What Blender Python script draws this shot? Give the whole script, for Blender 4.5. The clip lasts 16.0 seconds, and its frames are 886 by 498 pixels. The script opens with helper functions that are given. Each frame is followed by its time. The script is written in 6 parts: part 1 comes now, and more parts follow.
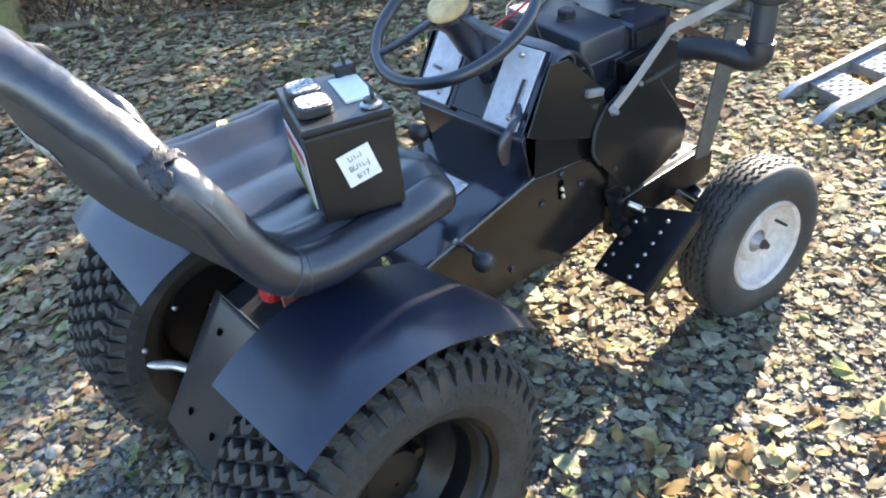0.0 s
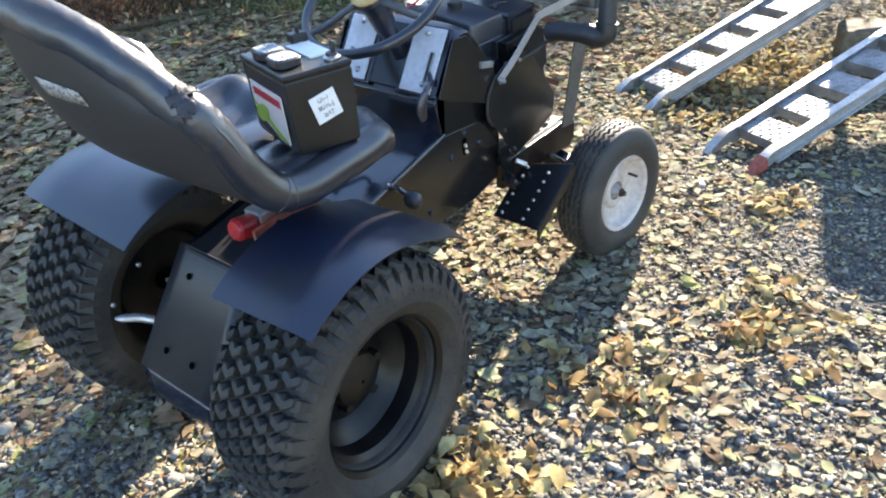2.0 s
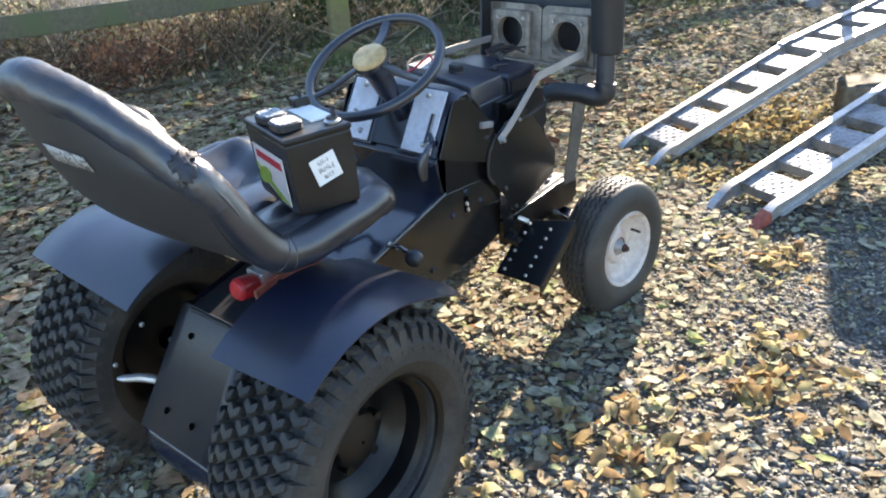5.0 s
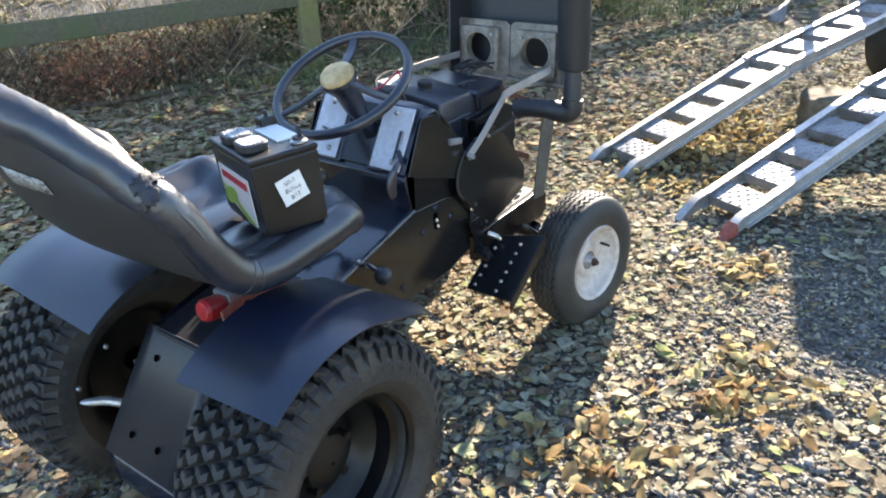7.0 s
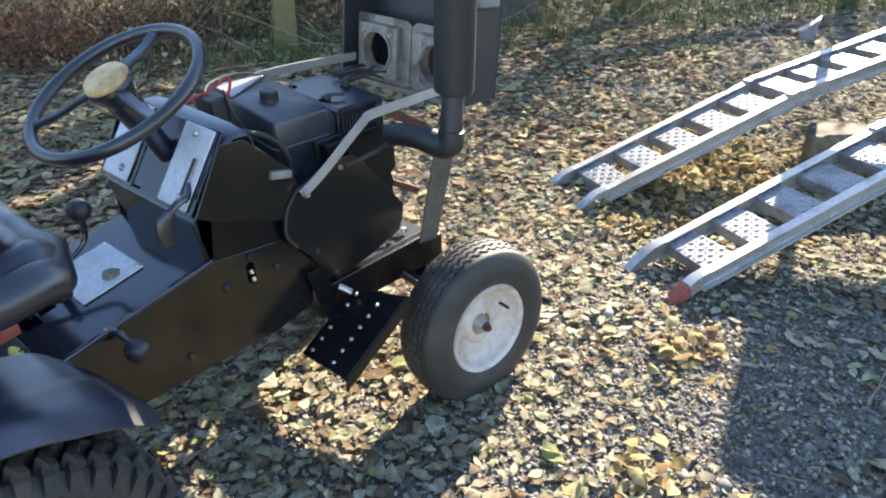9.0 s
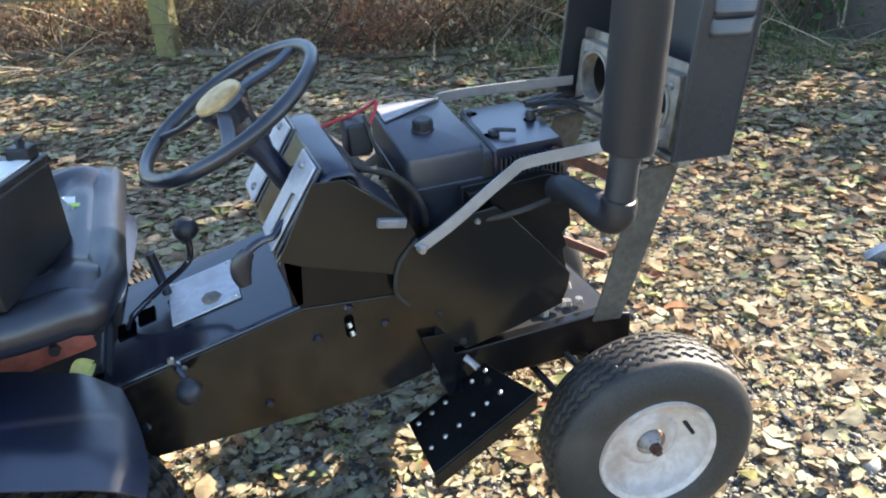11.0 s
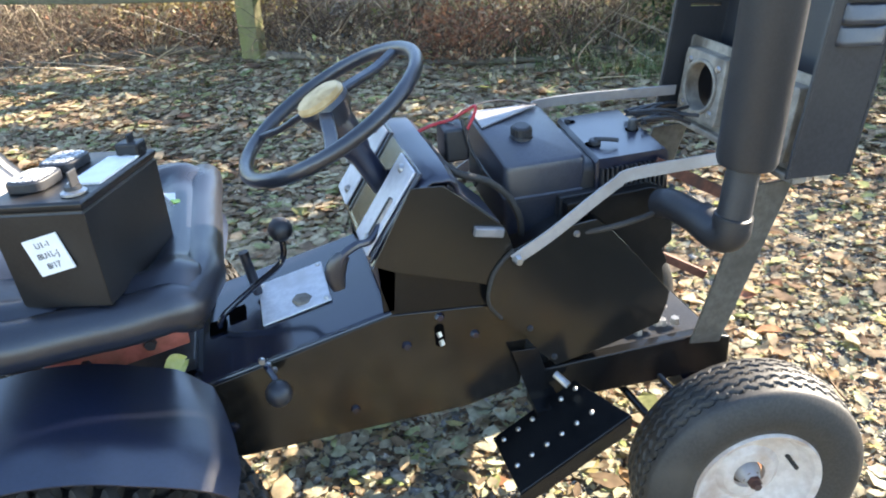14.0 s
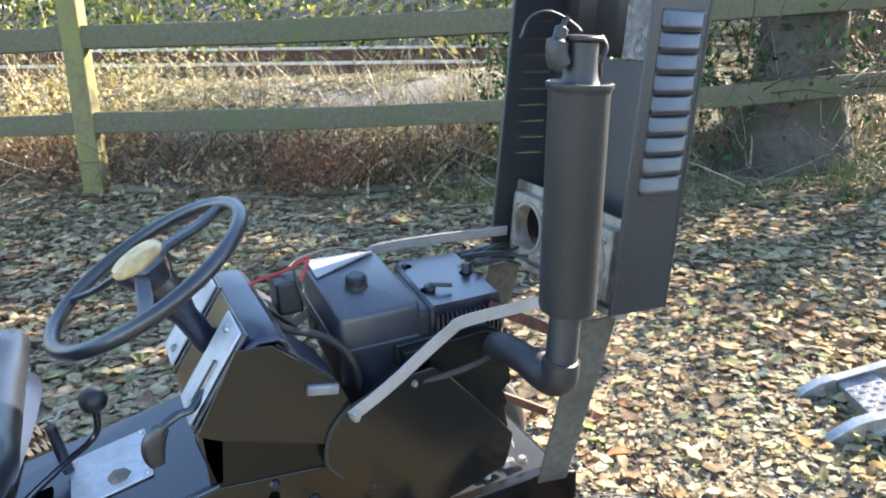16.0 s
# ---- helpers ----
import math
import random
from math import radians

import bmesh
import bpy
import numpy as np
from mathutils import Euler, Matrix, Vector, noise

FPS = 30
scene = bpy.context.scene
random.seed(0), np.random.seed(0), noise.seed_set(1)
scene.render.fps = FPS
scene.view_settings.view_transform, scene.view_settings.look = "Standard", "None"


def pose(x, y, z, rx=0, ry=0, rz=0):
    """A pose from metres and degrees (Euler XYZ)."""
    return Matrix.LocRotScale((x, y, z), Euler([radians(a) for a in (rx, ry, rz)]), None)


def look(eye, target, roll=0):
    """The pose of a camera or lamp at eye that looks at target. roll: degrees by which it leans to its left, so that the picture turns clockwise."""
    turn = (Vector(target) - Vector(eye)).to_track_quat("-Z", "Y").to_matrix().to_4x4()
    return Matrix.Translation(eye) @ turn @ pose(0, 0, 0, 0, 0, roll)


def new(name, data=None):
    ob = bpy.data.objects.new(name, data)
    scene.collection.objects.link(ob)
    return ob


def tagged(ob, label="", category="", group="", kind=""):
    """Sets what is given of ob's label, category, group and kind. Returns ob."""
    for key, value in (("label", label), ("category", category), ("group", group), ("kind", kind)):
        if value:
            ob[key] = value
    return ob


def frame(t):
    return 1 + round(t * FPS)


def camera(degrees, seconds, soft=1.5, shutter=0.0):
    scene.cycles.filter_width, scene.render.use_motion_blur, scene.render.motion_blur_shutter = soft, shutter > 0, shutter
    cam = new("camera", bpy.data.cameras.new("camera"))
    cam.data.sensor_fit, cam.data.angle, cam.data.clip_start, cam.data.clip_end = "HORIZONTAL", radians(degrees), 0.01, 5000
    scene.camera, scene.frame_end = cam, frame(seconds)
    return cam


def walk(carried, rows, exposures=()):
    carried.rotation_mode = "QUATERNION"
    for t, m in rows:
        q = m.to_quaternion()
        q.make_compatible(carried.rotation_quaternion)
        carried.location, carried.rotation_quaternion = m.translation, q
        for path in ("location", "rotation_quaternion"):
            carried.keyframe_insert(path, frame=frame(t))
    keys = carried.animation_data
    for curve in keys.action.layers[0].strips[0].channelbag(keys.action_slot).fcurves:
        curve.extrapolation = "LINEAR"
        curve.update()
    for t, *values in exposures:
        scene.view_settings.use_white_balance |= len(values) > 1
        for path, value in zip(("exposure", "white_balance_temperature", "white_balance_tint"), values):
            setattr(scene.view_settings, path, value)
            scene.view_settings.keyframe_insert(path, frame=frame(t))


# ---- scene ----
cam = camera(63.5, 16.0, 2.0)
PATH = [
    (0, (-0.325, -1.046, 1.229), (0.691, 0.302, 0.157), -8.1),
    (0.5, (-0.548, -1.089, 1.219), (0.528, 0.178, 0.107), -8.5),
    (1, (-0.676, -1.091, 1.209), (0.452, 0.14, 0.109), -7.2),
    (1.5, (-0.688, -1.138, 1.224), (0.557, 0.012, 0.161), -5.7),
    (2, (-0.674, -1.162, 1.221), (0.649, -0.075, 0.188), -5.6),
    (2.5, (-0.675, -1.163, 1.222), (0.663, -0.084, 0.198), -6.0),
    (3, (-0.678, -1.164, 1.223), (0.653, -0.059, 0.219), -6.3),
    (3.5, (-0.643, -1.165, 1.238), (0.766, -0.12, 0.278), -6.1),
    (4, (-0.652, -1.166, 1.244), (0.74, -0.07, 0.315), -6.9),
    (4.2, (-0.662, -1.172, 1.23), (0.711, -0.053, 0.302), -6.8),
    (6.3, (-0.658, -1.185, 1.238), (0.738, -0.042, 0.375), -5.4),
    (6.5, (-0.65, -1.186, 1.24), (0.761, -0.062, 0.377), -5.7),
    (7, (-0.647, -1.187, 1.245), (0.776, -0.093, 0.362), -5.7),
    (7.5, (-0.654, -1.169, 1.239), (0.733, -0.086, 0.289), -5.2),
    (8, (-0.525, -1.183, 1.209), (0.848, -0.085, 0.255), -4.5),
    (8.5, (-0.255, -1.287, 1.194), (1.092, -0.137, 0.267), -3.8),
    (9, (-0.039, -1.267, 1.194), (1.312, -0.112, 0.276), -1.6),
    (9.5, (0.203, -1.221, 1.211), (1.477, 0.012, 0.285), 0.2),
    (10, (0.405, -1.214, 1.181), (1.206, 0.367, 0.252), -3.2),
    (10.2, (0.468, -1.226, 1.177), (1.09, 0.439, 0.262), -4.8),
    (12.3, (0.46, -1.168, 1.18), (1.053, 0.529, 0.303), -4.1),
    (12.5, (0.47, -1.157, 1.184), (1.098, 0.545, 0.341), -4.0),
    (13, (0.435, -1.158, 1.192), (0.957, 0.589, 0.37), -4.8),
    (13.5, (0.434, -1.158, 1.187), (0.902, 0.598, 0.351), -4.3),
    (14, (0.424, -1.173, 1.169), (0.861, 0.575, 0.301), -4.2),
    (14.5, (0.463, -1.176, 1.179), (1.035, 0.547, 0.34), -5.0),
    (15, (0.476, -1.177, 1.189), (1.119, 0.529, 0.366), -5.3),
    (15.5, (0.473, -1.157, 1.199), (1.174, 0.568, 0.467), -4.5),
    (16, (0.492, -1.161, 1.211), (1.325, 0.562, 0.628), -2.7),
]
walk(cam, [(t, look(eye, target, roll)) for t, eye, target, roll in PATH], ((0.0, 2.54, 6800, 11), (1.0, 2.38, 6850, 12), (2.0, 2.29, 6900, 12), (4.0, 2.24, 6950, 12), (8.5, 2.18, 6950, 12), (10.0, 2.16, 6900, 12), (12.5, 2.6, 6950, 11), (16.0, 2.66, 6950, 11)))

# ---- light ----
SUN_AZ, SUN_EL = 13.0, 27.0
sun_dir = Vector((math.cos(radians(SUN_AZ)) * math.cos(radians(SUN_EL)), math.sin(radians(SUN_AZ)) * math.cos(radians(SUN_EL)), math.sin(radians(SUN_EL))))
world = bpy.data.worlds.new("sky")
scene.world = world
world.use_nodes = True
sky = world.node_tree.nodes.new("ShaderNodeTexSky")
sky.sky_type, sky.sun_disc = "NISHITA", False
sky.air_density, sky.dust_density, sky.ozone_density = 1.0, 0.2, 2.9
sky.sun_elevation, sky.sun_rotation = radians(SUN_EL), radians(90 - SUN_AZ)
world.node_tree.links.new(sky.outputs[0], world.node_tree.nodes["Background"].inputs[0])
world.node_tree.nodes["Background"].inputs[1].default_value = 0.117
sun_data = bpy.data.lights.new("sun", "SUN")
sun_data.energy, sun_data.angle, sun_data.color = 4.7, radians(0.6), (1.0, 0.91, 0.775)
new("sun", sun_data).matrix_world = look(sun_dir * 30, (0, 0, 0))


# ---- materials ----
def nodes_of(name):
    m = bpy.data.materials.new(name)
    m.use_nodes = True
    return m, m.node_tree.nodes, m.node_tree.links, m.node_tree.nodes["Principled BSDF"]


def mat(name, ca, cb, rough=0.5, metal=0.0, scale=30.0, bump=0.1, spread=0.15, cc=None, big=3.0, vary=None, coat=0.0, sub=0.0, edge=(0.4, 0.6), dist=0.004, spec=0.5):
    """Two colours mixed by fine grain, a third in broad stains; gloss and relief follow the grain."""
    m, N, L, b = nodes_of(name)
    tc = N.new("ShaderNodeTexCoord")
    geo = N.new("ShaderNodeNewGeometry")
    fine = N.new("ShaderNodeTexNoise")
    fine.inputs["Scale"].default_value, fine.inputs["Detail"].default_value, fine.inputs["Roughness"].default_value = scale, 6, 0.65
    L.new(geo.outputs["Position"], fine.inputs["Vector"])
    ramp = N.new("ShaderNodeValToRGB")
    ramp.color_ramp.elements[0].position, ramp.color_ramp.elements[1].position = edge
    ramp.color_ramp.elements[0].color, ramp.color_ramp.elements[1].color = (*ca, 1), (*cb, 1)
    L.new(fine.outputs["Fac"], ramp.inputs["Fac"])
    col = ramp.outputs["Color"]
    broad = N.new("ShaderNodeTexNoise")
    broad.inputs["Scale"].default_value, broad.inputs["Detail"].default_value = big, 5
    L.new(geo.outputs["Position"], broad.inputs["Vector"])
    if cc:
        mask = N.new("ShaderNodeMapRange")
        mask.inputs["From Min"].default_value, mask.inputs["From Max"].default_value = 0.5, 0.68
        L.new(broad.outputs["Fac"], mask.inputs["Value"])
        mix = N.new("ShaderNodeMixRGB")
        mix.inputs["Color2"].default_value = (*cc, 1)
        L.new(mask.outputs["Result"], mix.inputs["Fac"])
        L.new(col, mix.inputs["Color1"])
        col = mix.outputs["Color"]
    if vary:
        hsv = N.new("ShaderNodeHueSaturation")
        rnd = N.new("ShaderNodeObjectInfo") if vary == "object" else geo
        mr = N.new("ShaderNodeMapRange")
        mr.inputs["To Min"].default_value, mr.inputs["To Max"].default_value = 0.6, 1.4
        L.new(rnd.outputs["Random" if vary == "object" else "Random Per Island"], mr.inputs["Value"])
        L.new(mr.outputs["Result"], hsv.inputs["Value"])
        L.new(col, hsv.inputs["Color"])
        col = hsv.outputs["Color"]
    L.new(col, b.inputs["Base Color"])
    rr = N.new("ShaderNodeMapRange")
    rr.inputs["To Min"].default_value, rr.inputs["To Max"].default_value = max(0.03, rough - spread), min(1, rough + spread)
    L.new(broad.outputs["Fac"], rr.inputs["Value"])
    L.new(rr.outputs["Result"], b.inputs["Roughness"])
    b.inputs["Metallic"].default_value = metal
    b.inputs["Specular IOR Level"].default_value = spec
    b.inputs["Coat Weight"].default_value, b.inputs["Coat Roughness"].default_value = coat, 0.08
    if sub:
        b.inputs["Transmission Weight"].default_value = 0.0
    bp = N.new("ShaderNodeBump")
    bp.inputs["Strength"].default_value, bp.inputs["Distance"].default_value = bump, dist
    L.new(fine.outputs["Fac"], bp.inputs["Height"])
    L.new(bp.outputs["Normal"], b.inputs["Normal"])
    return m


def island_mat(name, stops, rough=0.6, lucent=0.0, scale=60, bump=0.3):
    """Each loose piece takes its own colour from the stops; lucent lets light through a leaf."""
    m, N, L, b = nodes_of(name)
    geo = N.new("ShaderNodeNewGeometry")
    ramp = N.new("ShaderNodeValToRGB")
    ramp.color_ramp.interpolation = "LINEAR"
    els = ramp.color_ramp.elements
    for k, (p, c) in enumerate(stops):
        e = els[k] if k < 2 else els.new(p)
        e.position, e.color = p, (*c, 1)
    L.new(geo.outputs["Random Per Island"], ramp.inputs["Fac"])
    nz = N.new("ShaderNodeTexNoise")
    nz.inputs["Scale"].default_value, nz.inputs["Detail"].default_value = scale, 5
    L.new(geo.outputs["Position"], nz.inputs["Vector"])
    mr = N.new("ShaderNodeMapRange")
    mr.inputs["From Min"].default_value, mr.inputs["From Max"].default_value = 0.3, 0.7
    mr.inputs["To Min"].default_value, mr.inputs["To Max"].default_value = 0.65, 1.3
    L.new(nz.outputs["Fac"], mr.inputs["Value"])
    hsv = N.new("ShaderNodeHueSaturation")
    L.new(mr.outputs["Result"], hsv.inputs["Value"])
    L.new(ramp.outputs["Color"], hsv.inputs["Color"])
    L.new(hsv.outputs["Color"], b.inputs["Base Color"])
    b.inputs["Roughness"].default_value = rough
    b.inputs["Specular IOR Level"].default_value = 0.25
    bp = N.new("ShaderNodeBump")
    bp.inputs["Strength"].default_value, bp.inputs["Distance"].default_value = bump, 0.003
    L.new(nz.outputs["Fac"], bp.inputs["Height"])
    L.new(bp.outputs["Normal"], b.inputs["Normal"])
    if lucent:
        tr = N.new("ShaderNodeBsdfTranslucent")
        L.new(hsv.outputs["Color"], tr.inputs["Color"])
        mx = N.new("ShaderNodeMixShader")
        mx.inputs["Fac"].default_value = lucent
        L.new(b.outputs[0], mx.inputs[1])
        L.new(tr.outputs[0], mx.inputs[2])
        L.new(mx.outputs[0], N["Material Output"].inputs["Surface"])
    return m


# black paint; the sky's blue reflection is mixed into the base colour
GLOSS = mat("sky_tinted_gloss_black", (0.008, 0.0105, 0.022), (0.012, 0.015, 0.03), 0.15, 0.0, 30, 0.012, 0.06, (0.012, 0.0115, 0.0105), 4, coat=0.4, spec=0.6)
BLACKGLOSS = mat("near_black_gloss_paint", (0.0035, 0.0037, 0.0045), (0.006, 0.0062, 0.007), 0.24, 0.0, 60, 0.02, 0.06, (0.009, 0.0085, 0.008), 5, spec=0.4)
SIDES = mat("dusty_gloss_black_sides", (0.007, 0.0063, 0.0055), (0.0115, 0.01, 0.0085), 0.17, 0.0, 60, 0.02, 0.07, (0.013, 0.011, 0.009), 5, spec=0.66)
# base tinted blue as well, for the sky sheen on the fenders
SATIN = mat("sky_tinted_satin_black", (0.007, 0.0105, 0.026), (0.011, 0.0155, 0.035), 0.3, 0.0, 160, 0.02, 0.06, (0.014, 0.015, 0.02), 4, spec=1.0)
HAZY = mat("hazy_grey_black_paint", (0.018, 0.019, 0.024), (0.028, 0.029, 0.034), 0.4, 0.0, 150, 0.05, 0.1, (0.036, 0.036, 0.037), 3)
# dusty tank tin; also a lighter black for sheet that catches the sky
TIN = mat("dusty_tin_and_skylit_black", (0.016, 0.019, 0.033), (0.03, 0.034, 0.05), 0.38, 0.0, 200, 0.06, 0.1, (0.045, 0.046, 0.052), 9, spec=0.9)
SOOT = mat("heat_matt_black", (0.0095, 0.010, 0.013), (0.0155, 0.016, 0.0195), 0.5, 0.0, 260, 0.12, 0.08, (0.022, 0.022, 0.0245), 8, spec=0.7)
VINYL = mat("black_vinyl", (0.009, 0.011, 0.018), (0.014, 0.017, 0.027), 0.3, 0.0, 500, 0.1, 0.07, (0.02, 0.02, 0.023), 6, spec=0.9)
SHELL = mat("grey_vinyl_shell", (0.026, 0.0245, 0.025), (0.038, 0.036, 0.0365), 0.55, 0.0, 420, 0.2, 0.1, (0.03, 0.028, 0.027), 5)
TAPE = mat("worn_black_tape", (0.014, 0.02, 0.033), (0.024, 0.031, 0.046), 0.34, 0.0, 60, 0.3, 0.1, (0.05, 0.04, 0.032), 11, spec=1.0)
TORN = mat("frayed_torn_vinyl", (0.016, 0.017, 0.022), (0.06, 0.05, 0.045), 0.6, 0.0, 45, 0.6, 0.15, (0.025, 0.035, 0.06), 16, edge=(0.35, 0.65))
RUBBER = mat("tyre_rubber", (0.016, 0.0155, 0.015), (0.031, 0.029, 0.0265), 0.62, 0.0, 160, 0.25, 0.12, (0.055, 0.047, 0.038), 9)
RUBBER_NEW = mat("clean_tyre_rubber", (0.026, 0.024, 0.022), (0.042, 0.039, 0.035), 0.6, 0.0, 200, 0.15, 0.12, (0.06, 0.054, 0.046), 9)
RIMWHITE = mat("cream_rim_paint", (0.52, 0.45, 0.4), (0.62, 0.55, 0.5), 0.42, 0.0, 50, 0.06, 0.1, (0.42, 0.31, 0.24), 14)
RIMBLACK = mat("black_rim_paint", (0.004, 0.004, 0.0045), (0.007, 0.007, 0.0075), 0.34, 0.0, 60, 0.05, 0.1, (0.014, 0.012, 0.01), 10, spec=0.3)
STEEL = mat("bare_steel", (0.42, 0.41, 0.4), (0.56, 0.55, 0.53), 0.36, 0.9, 150, 0.1, 0.15, (0.3, 0.27, 0.24), 20)
STRAP = mat("dull_galvanised_strap", (0.34, 0.325, 0.32), (0.41, 0.395, 0.39), 0.5, 0.4, 60, 0.05, 0.1, (0.3, 0.28, 0.265), 8, edge=(0.3, 0.7))
ALU = mat("worn_aluminium", (0.46, 0.455, 0.45), (0.6, 0.595, 0.585), 0.42, 0.8, 120, 0.12, 0.12, (0.34, 0.335, 0.33), 10)
TREADALU = mat("scuffed_tread_plate", (0.25, 0.255, 0.27), (0.36, 0.365, 0.38), 0.5, 0.5, 140, 0.15, 0.12, (0.2, 0.2, 0.2), 12)
PLATE = mat("pale_dash_plate", (0.55, 0.55, 0.58), (0.66, 0.66, 0.69), 0.42, 0.2, 70, 0.05, 0.1, (0.48, 0.47, 0.48), 9)
BEIGE = mat("dusty_beige_plastic", (0.2, 0.175, 0.145), (0.3, 0.265, 0.215), 0.6, 0.0, 40, 0.2, 0.1, (0.1, 0.08, 0.06), 16)
LABELGREY = mat("scuffed_label", (0.09, 0.085, 0.08), (0.42, 0.4, 0.37), 0.6, 0.0, 160, 0.1, 0.1, None, 8, edge=(0.42, 0.56))
CREAM = mat("yellowed_cream_plastic", (0.55, 0.37, 0.17), (0.66, 0.47, 0.24), 0.45, 0.0, 40, 0.05, 0.1, (0.4, 0.25, 0.1), 25, spec=0.3)
OLIVE = mat("grey_olive_bar_paint", (0.07, 0.064, 0.052), (0.11, 0.1, 0.085), 0.45, 0.1, 60, 0.08, 0.1, (0.055, 0.048, 0.04), 8)
RED = mat("red_plastic", (0.4, 0.02, 0.025), (0.5, 0.03, 0.035), 0.35, 0.0, 60, 0.05, 0.08)
RUST = mat("red_oxide_bar", (0.28, 0.07, 0.05), (0.4, 0.11, 0.08), 0.55, 0.1, 60, 0.2, 0.12, (0.2, 0.09, 0.06), 18)
DULLRUST = mat("brown_rusty_stay", (0.09, 0.035, 0.025), (0.15, 0.06, 0.04), 0.6, 0.2, 60, 0.2, 0.12, (0.06, 0.035, 0.03), 18)
FLAKED = mat("flaking_inner_paint", (0.07, 0.066, 0.062), (0.3, 0.29, 0.275), 0.7, 0.0, 60, 0.3, 0.1, (0.14, 0.13, 0.12), 10, edge=(0.42, 0.62))
CASE = mat("battery_case", (0.0085, 0.008, 0.008), (0.013, 0.012, 0.012), 0.38, 0.0, 200, 0.1, 0.1, (0.02, 0.018, 0.017), 10)
CAPLID = mat("dusty_battery_caps", (0.015, 0.016, 0.018), (0.6, 0.62, 0.64), 0.5, 0.0, 190, 0.4, 0.1, None, 8, edge=(0.44, 0.56))
PAPER = mat("white_label", (0.78, 0.77, 0.75), (0.84, 0.83, 0.81), 0.5, 0.0, 60, 0.04, 0.08)
GREEN = mat("label_green", (0.3, 0.5, 0.05), (0.42, 0.62, 0.08), 0.4, 0.0, 20, 0.02, 0.05)
LABELRED = mat("label_red", (0.5, 0.02, 0.03), (0.6, 0.03, 0.04), 0.4, 0.0, 20, 0.02, 0.05)
INK = mat("black_ink", (0.02, 0.02, 0.02), (0.035, 0.035, 0.035), 0.5, 0.0, 20, 0.02, 0.05)
# matt near-black on solid discs and boxes, painted for the shade inside holes
HOLE = mat("painted_hole_shade", (0.002, 0.002, 0.0022), (0.003, 0.003, 0.003), 0.95, 0.0, 40, 0.02, 0.03, spec=0.0)
WOODFENCE = mat("mossy_fence_timber", (0.115, 0.1, 0.045), (0.21, 0.185, 0.085), 0.85, 0.0, 34, 0.45, 0.1, (0.17, 0.18, 0.055), 5, edge=(0.25, 0.75))
# same timber as the posts, darkened for the shade on the rails' faces
RAILWOOD = mat("weathered_shade_darkened_rail_timber", (0.075, 0.068, 0.042), (0.14, 0.128, 0.08), 0.9, 0.0, 40, 0.5, 0.08, (0.095, 0.105, 0.05), 4, edge=(0.25, 0.75))
BRANCH = mat("grey_brown_dead_branch", (0.1, 0.078, 0.055), (0.2, 0.165, 0.125), 0.9, 0.0, 40, 0.6, 0.08, (0.12, 0.12, 0.07), 4, edge=(0.3, 0.7))
RAILRUST = mat("rusty_rail_steel", (0.1, 0.045, 0.03), (0.18, 0.08, 0.055), 0.75, 0.1, 40, 0.4, 0.1, (0.07, 0.04, 0.03), 5)
BARK = mat("dark_bark", (0.06, 0.05, 0.042), (0.12, 0.102, 0.085), 0.9, 0.0, 18, 0.8, 0.08, (0.06, 0.068, 0.038), 3, edge=(0.3, 0.7), dist=0.02)
SHEET = mat("grey_trailer_sheet", (0.2, 0.2, 0.21), (0.28, 0.28, 0.29), 0.5, 0.5, 40, 0.1, 0.12, (0.15, 0.14, 0.13), 6)
LOG = mat("cut_log_block", (0.12, 0.1, 0.075), (0.21, 0.18, 0.13), 0.85, 0.0, 30, 0.6, 0.1, (0.05, 0.045, 0.03), 7)
GROUND = mat("gravel_soil", (0.1, 0.092, 0.078), (0.2, 0.187, 0.16), 0.95, 0.0, 90, 0.9, 0.04, (0.11, 0.088, 0.062), 2.2, dist=0.01)
STONES = island_mat("grey_gravel", [(0, (0.085, 0.083, 0.079)), (0.35, (0.142, 0.138, 0.13)), (0.8, (0.225, 0.216, 0.197)), (1, (0.37, 0.345, 0.3))], 0.85, 0, 90, 0.3)
LEAFPALE = island_mat("fallen_leaves", [(0, (0.13, 0.085, 0.055)), (0.14, (0.22, 0.16, 0.1)), (0.34, (0.32, 0.265, 0.175)), (0.58, (0.4, 0.365, 0.25)), (0.8, (0.49, 0.465, 0.34)), (0.91, (0.38, 0.395, 0.24)), (0.965, (0.25, 0.29, 0.11)), (0.988, (0.42, 0.32, 0.14)), (1, (0.28, 0.13, 0.075))], 0.85, 0.32, 45, 0.25)
# older brown leaves; colours also warmed and raised for bounce light in shade
LEAFTAN = island_mat("bounce_warmed_brown_leaves", [(0, (0.16, 0.1, 0.065)), (0.16, (0.28, 0.19, 0.12)), (0.38, (0.4, 0.29, 0.185)), (0.6, (0.5, 0.395, 0.25)), (0.78, (0.59, 0.5, 0.34)), (0.88, (0.44, 0.43, 0.21)), (0.955, (0.27, 0.31, 0.12)), (0.985, (0.52, 0.34, 0.16)), (1, (0.38, 0.16, 0.095))], 0.85, 0.36, 45, 0.25)
ORANGELEAF = island_mat("orange_fallen_leaves", [(0, (0.2, 0.11, 0.05)), (0.3, (0.36, 0.25, 0.11)), (0.6, (0.47, 0.37, 0.17)), (0.85, (0.5, 0.46, 0.25)), (1, (0.28, 0.16, 0.08))], 0.85, 0.35, 45, 0.25)
DARKTWIGS = island_mat("dark_bramble_stems", [(0, (0.05, 0.033, 0.023)), (0.5, (0.11, 0.075, 0.05)), (0.85, (0.2, 0.145, 0.1)), (1, (0.4, 0.33, 0.24))], 0.85)
